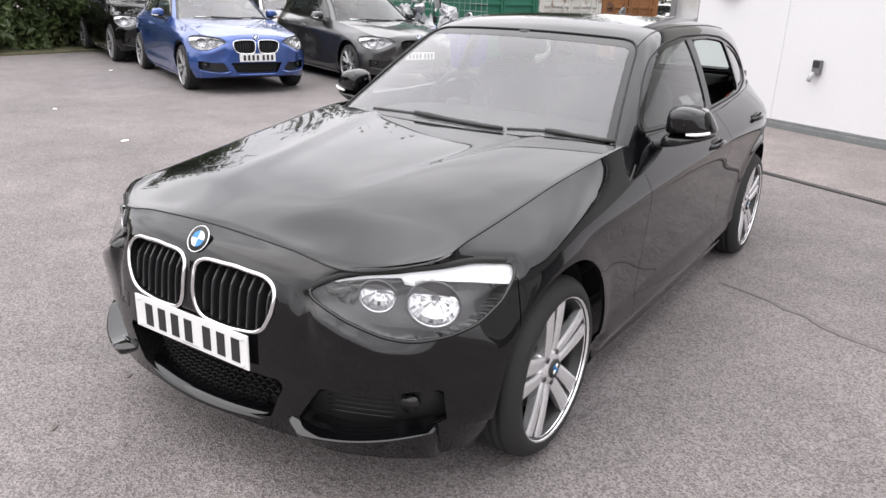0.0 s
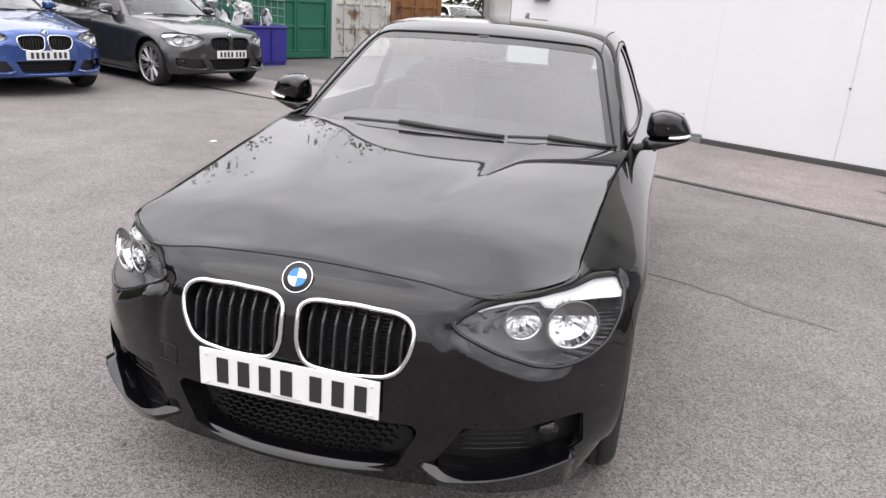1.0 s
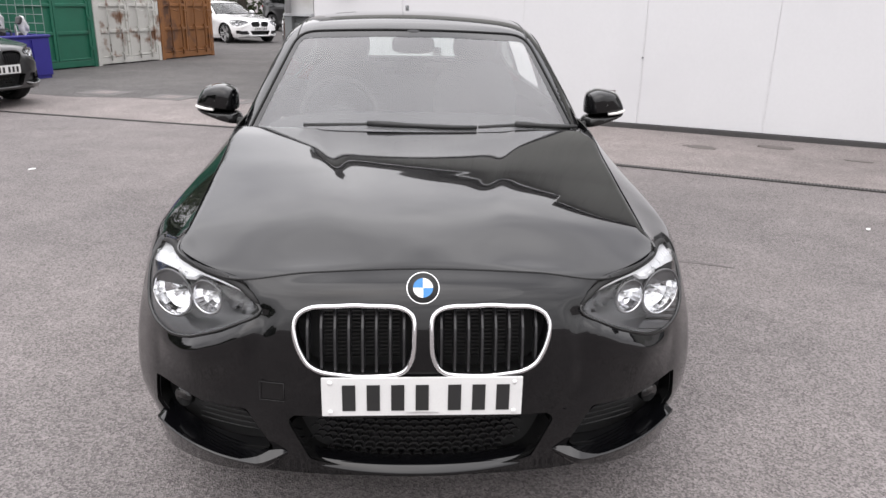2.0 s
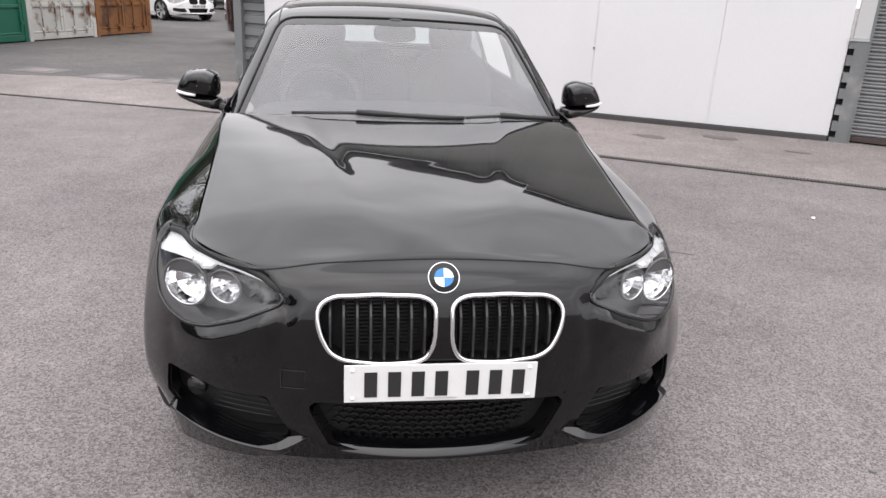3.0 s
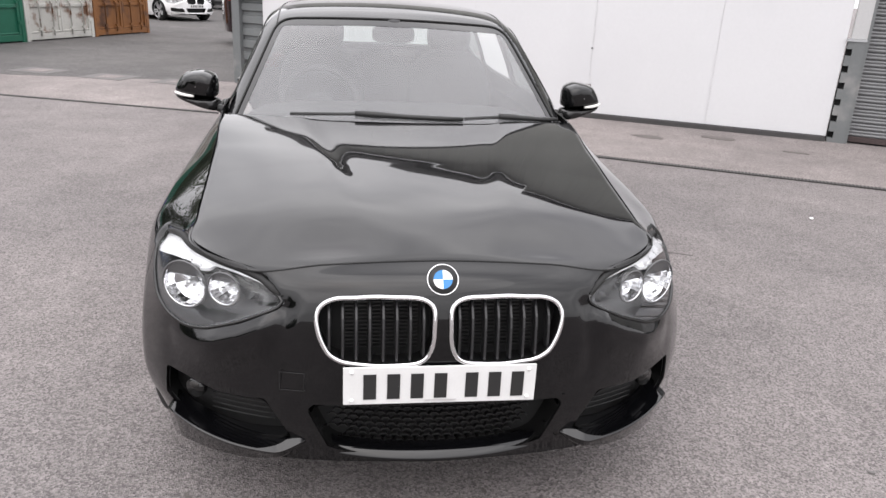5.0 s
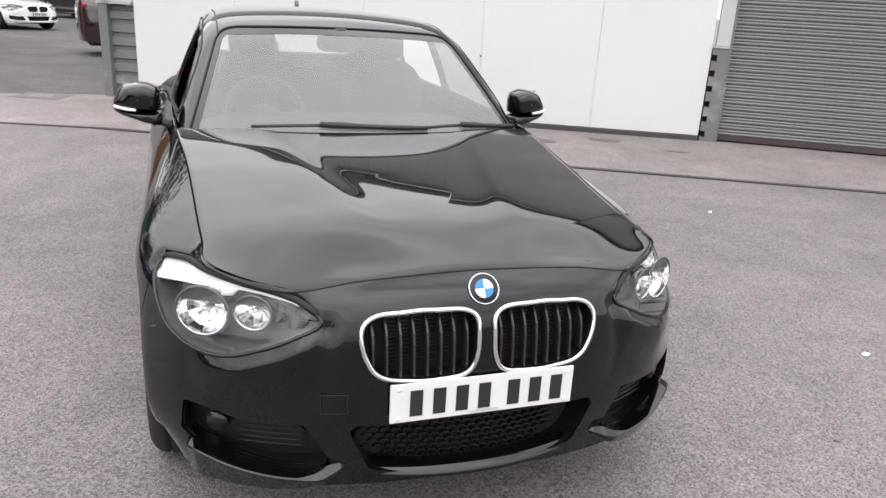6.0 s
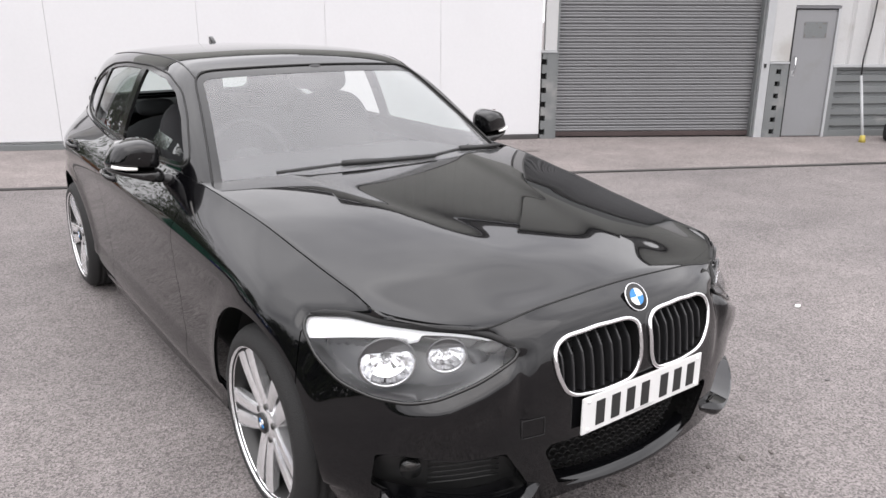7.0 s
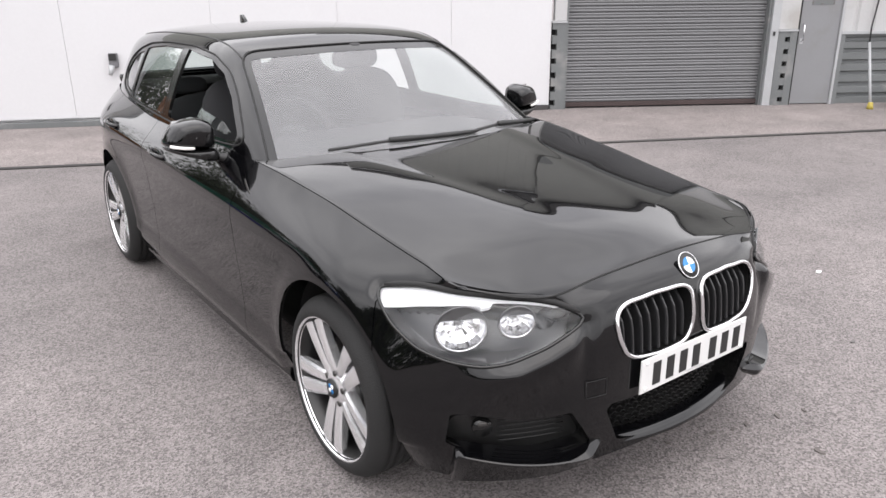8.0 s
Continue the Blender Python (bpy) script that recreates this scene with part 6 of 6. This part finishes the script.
part("top_rail", tube([SK @ Vector(q) for q in ((-1.17, -.65, .74), (1.17, -.65, .74), (1.17, .65, .74), (-1.17, .65, .74))], .03, closed=True, seg=6), SKIP_BLUE, skip)
for x in (-.8, -.4, 0, .4, .8):
    part("rib", box(.05, .03, .58, SK @ Matrix.Translation((x, -.665, .1))), SKIP_BLUE, skip, smooth=False)
mesh_bm = bmesh.new()
for k in range(13):
    x = -1.15 + 2.3 * k / 12
    rod(.006, SK @ Vector((x, .60, .73)), SK @ Vector((x, .60, 2.15)), mesh_bm, 4)
for k in range(9):
    z = .80 + .15 * k
    rod(.006, SK @ Vector((-1.15, .60, z)), SK @ Vector((1.15, .60, z)), mesh_bm, 4)
    rod(.006, SK @ Vector((1.15, -.6, z)), SK @ Vector((1.15, .6, z)), mesh_bm, 4)
for k in range(7):
    y = -.6 + 1.2 * k / 6
    rod(.006, SK @ Vector((1.15, y, .73)), SK @ Vector((1.15, y, 2.15)), mesh_bm, 4)
tagged(part("wire_mesh", mesh_bm, MESH_WIRE, skip, "grey wire mesh cage", smooth=False), kind="stuff")
rnd = random.Random(4)
for k in range(120):
    x, y = rnd.uniform(-1.05, 1.05), rnd.uniform(-.52, .52)
    top = .70 + .90 * math.exp(-((x - .1) / .80)**2) * (1 - .5 * abs(y))
    z = rnd.uniform(.50, top)
    m = SK @ Matrix.Translation((x, y, z)) @ Euler((rnd.uniform(0, 6), rnd.uniform(0, 6), rnd.uniform(0, 6))).to_matrix().to_4x4()
    s = rnd.uniform(.07, .19)
    kind = rnd.random()
    if kind < .35:
        pb = blob((0, 0, 0), (s, s * rnd.uniform(.4, .9), s * rnd.uniform(.15, .5)), rnd.choice((2, 3, 4)), rows=7, cols=11)
        for v in pb.verts:
            v.co += Vector((noise.noise(v.co * 14 + Vector((k, 0, 0))), noise.noise(v.co * 14 + Vector((0, k, 0))), noise.noise(v.co * 14 + Vector((0, 0, k))))) * s * .35
        bmesh.ops.transform(pb, matrix=m, verts=pb.verts)
        name = "scrap_lump"
    elif kind < .7:
        w = rnd.uniform(.3, 1)
        pb = prism([(-s, -s * w), (s * .7, -s * w * .8), (s * 1.1, 0), (s * .4, s * w), (-s * .9, s * w * .7)], .012, m)
        name = "scrap_plate"
    else:
        pts = [m @ Vector((s * 2 * (t - .5), s * .5 * math.sin(t * 5 + k), s * .4 * math.cos(t * 4))) for t in np.linspace(0, 1, 7)]
        pb = tube(pts, rnd.uniform(.012, .03), seg=6)
        name = "scrap_pipe"
    sc = part(name, pb, rnd.choice((SCRAP, SCRAP_WHITE, SCRAP_WHITE, SCRAP_DARK)), None, smooth=False)
    tagged(sc, "crumpled grey scrap piece heaped in the skip", "scrap", "scrap in the skip")

# ---- fence and greenery ----
fence = empty("mesh_fence", "green wire mesh fence behind the parked cars", "fence")
fa, fb = ROW @ Vector((-2.3, .9, 0)), Vector((-15.5, 12.5, 0))
fd = (fb - fa)
for k in range(6):
    p = fa + fd * k / 5
    part("post", rod(.03, p, p + Vector((0, 0, 2.4)), seg=8), FENCE_GREEN, fence)
wires = bmesh.new()
L = fd.length
for k in range(int(L / .12)):
    p = fa + fd * (k * .12 / L)
    rod(.005, p + Vector((0, 0, .05)), p + Vector((0, 0, 2.35)), wires, 3)
for k in range(12):
    rod(.006, fa + Vector((0, 0, .1 + .2 * k)), fb + Vector((0, 0, .1 + .2 * k)), wires, 3)
tagged(part("wire_mesh", wires, FENCE_GREEN, fence, smooth=False), kind="stuff")


def leaves(count, place, size, seed):
    """Many small bent leaves as one mesh."""
    rg = np.random.RandomState(seed)
    C = place(rg, count)
    d1 = rg.normal(size=(len(C), 3))
    d1 /= np.linalg.norm(d1, axis=1)[:, None]
    d2 = np.cross(d1, rg.normal(size=(len(C), 3)))
    d2 /= np.linalg.norm(d2, axis=1)[:, None]
    s = size * rg.uniform(.6, 1.4, (len(C), 1))
    nrm = np.cross(d1, d2)
    V = np.stack([C - d1 * s, C + d2 * s * .5 + nrm * s * .2, C + d1 * s, C - d2 * s * .5 + nrm * s * .2], 1).reshape(-1, 3)
    i = np.arange(len(C))[:, None] * 4
    F = np.concatenate([i + np.array([[0, 1, 2]]), i + np.array([[0, 2, 3]])])
    me = bpy.data.meshes.new("leaves")
    me.from_pydata(V.tolist(), [], F.tolist())
    return me


def hedge_place(a, b, depth, height, seed):
    a, b = np.array(a), np.array(b)
    d = b - a
    L = np.linalg.norm(d)
    n = np.array((-d[1], d[0])) / L

    def f(rg, count):
        t, w = rg.uniform(0, 1, count), rg.beta(1, 2.2, count) * rg.choice((0, 1), count) * 1.0
        w = rg.uniform(0, 1, count) ** 1.6
        top = height * (1 + .22 * np.sin(t * L * .9 + seed) + .13 * np.sin(t * L * 2.7 + 1.3 * seed) + .06 * np.sin(t * L * 7.1))
        z = rg.uniform(0, 1, count) ** .8 * top
        lump = .35 * np.sin(t * L * 2.1 + z * 2.3 + seed) + .25 * np.sin(t * L * 4.7 - z * 3.9) + .15 * np.sin(t * L * 9 + z * 8)
        off = (w * depth) + lump
        p = a[None] + d[None] * t[:, None] + n[None] * off[:, None]
        keep = (np.sin(t * L * 6.3 + z * 5.1 + seed) + np.sin(t * L * 3.3 - z * 7.7) + rg.normal(0, .8, count)) > -1.1
        return np.column_stack([p, z])[keep]
    return f


def hedge(a, b, depth, height, count, size, seed, label):
    ob = new("hedge", leaves(count, hedge_place(a, b, depth, height, seed), size, seed))
    ob.data.materials.append(LEAF)
    return tagged(ob, label, "hedge", kind="stuff")


hedge((-14.1, 4.2), (-14.6, 13.0), 2.2, 2.4, 30000, .095, 1, "dense leafy green hedge along the yard edge")
hedge((-13.8, -14.0), (-14.1, 4.2), 2.5, 1.9, 18000, .12, 2, "dense leafy green hedge along the yard edge")
structure("ground_verge", flat([(-13.2, -18), (-13.5, 4), (-13.7, 13.4), (-18, 13.6), (-18, -18)], .03, .03), VERGE, "dry grass verge under the hedge", "verge")


def tree(x, y, height, spread, seed):
    t = empty("tree", "tall broadleaf tree with a dense green crown", "tree", "trees round the yard")
    rg = random.Random(seed)
    trunk = [Vector((x + .12 * math.sin(k * 1.3 + seed), y + .12 * math.cos(k + seed), height * .62 * k / 6)) for k in range(7)]
    part("trunk", tube(trunk, [.24 - .028 * k for k in range(7)], seg=10), BARK, t)
    tips = []
    for k in range(9):
        base = trunk[2 + k % 5]
        a = rg.uniform(0, 6.28)
        tip = base + Vector((math.cos(a) * spread * rg.uniform(.4, .8), math.sin(a) * spread * rg.uniform(.4, .8), height * rg.uniform(.15, .42)))
        mid = (base + tip) / 2 + Vector((0, 0, -.2))
        part("limb", tube([base, mid, tip], [.09, .06, .02], seg=6), BARK, t)
        tips += [tip, mid]
    tips.append(trunk[-1] + Vector((0, 0, height * .25)))
    T = np.array([tuple(q) for q in tips])

    def place(r2, count):
        c = T[r2.randint(0, len(T), count)]
        return c + r2.normal(0, 1, (count, 3)) * np.array((spread * .24, spread * .24, height * .09))
    crown = new("crown", leaves(9000, place, .13, seed))
    crown.data.materials.append(LEAF_DARK)
    crown.parent = t
    crown["kind"] = "stuff"
    return t


for i, (x, y, h, sp) in enumerate(((-17.5, 3.5, 4.6, 2.4), (-17.8, 9.5, 5.0, 2.6), (-15.0, 17.0, 6.0, 2.8), (-12.5, 26.0, 9.0, 3.6), (-8.0, 37.0, 9.0, 4.0), (-2.5, 38.0, 9.0, 4.0), (3.0, 36.0, 8.5, 3.8), (-17.0, 33.0, 9.0, 4.0))):
    tree(x, y, h, sp, 10 + i)
hedge((-22.0, 40.0), (10.0, 40.0), 2.5, 4.5, 14000, .16, 5, "dark far hedge closing the lane")
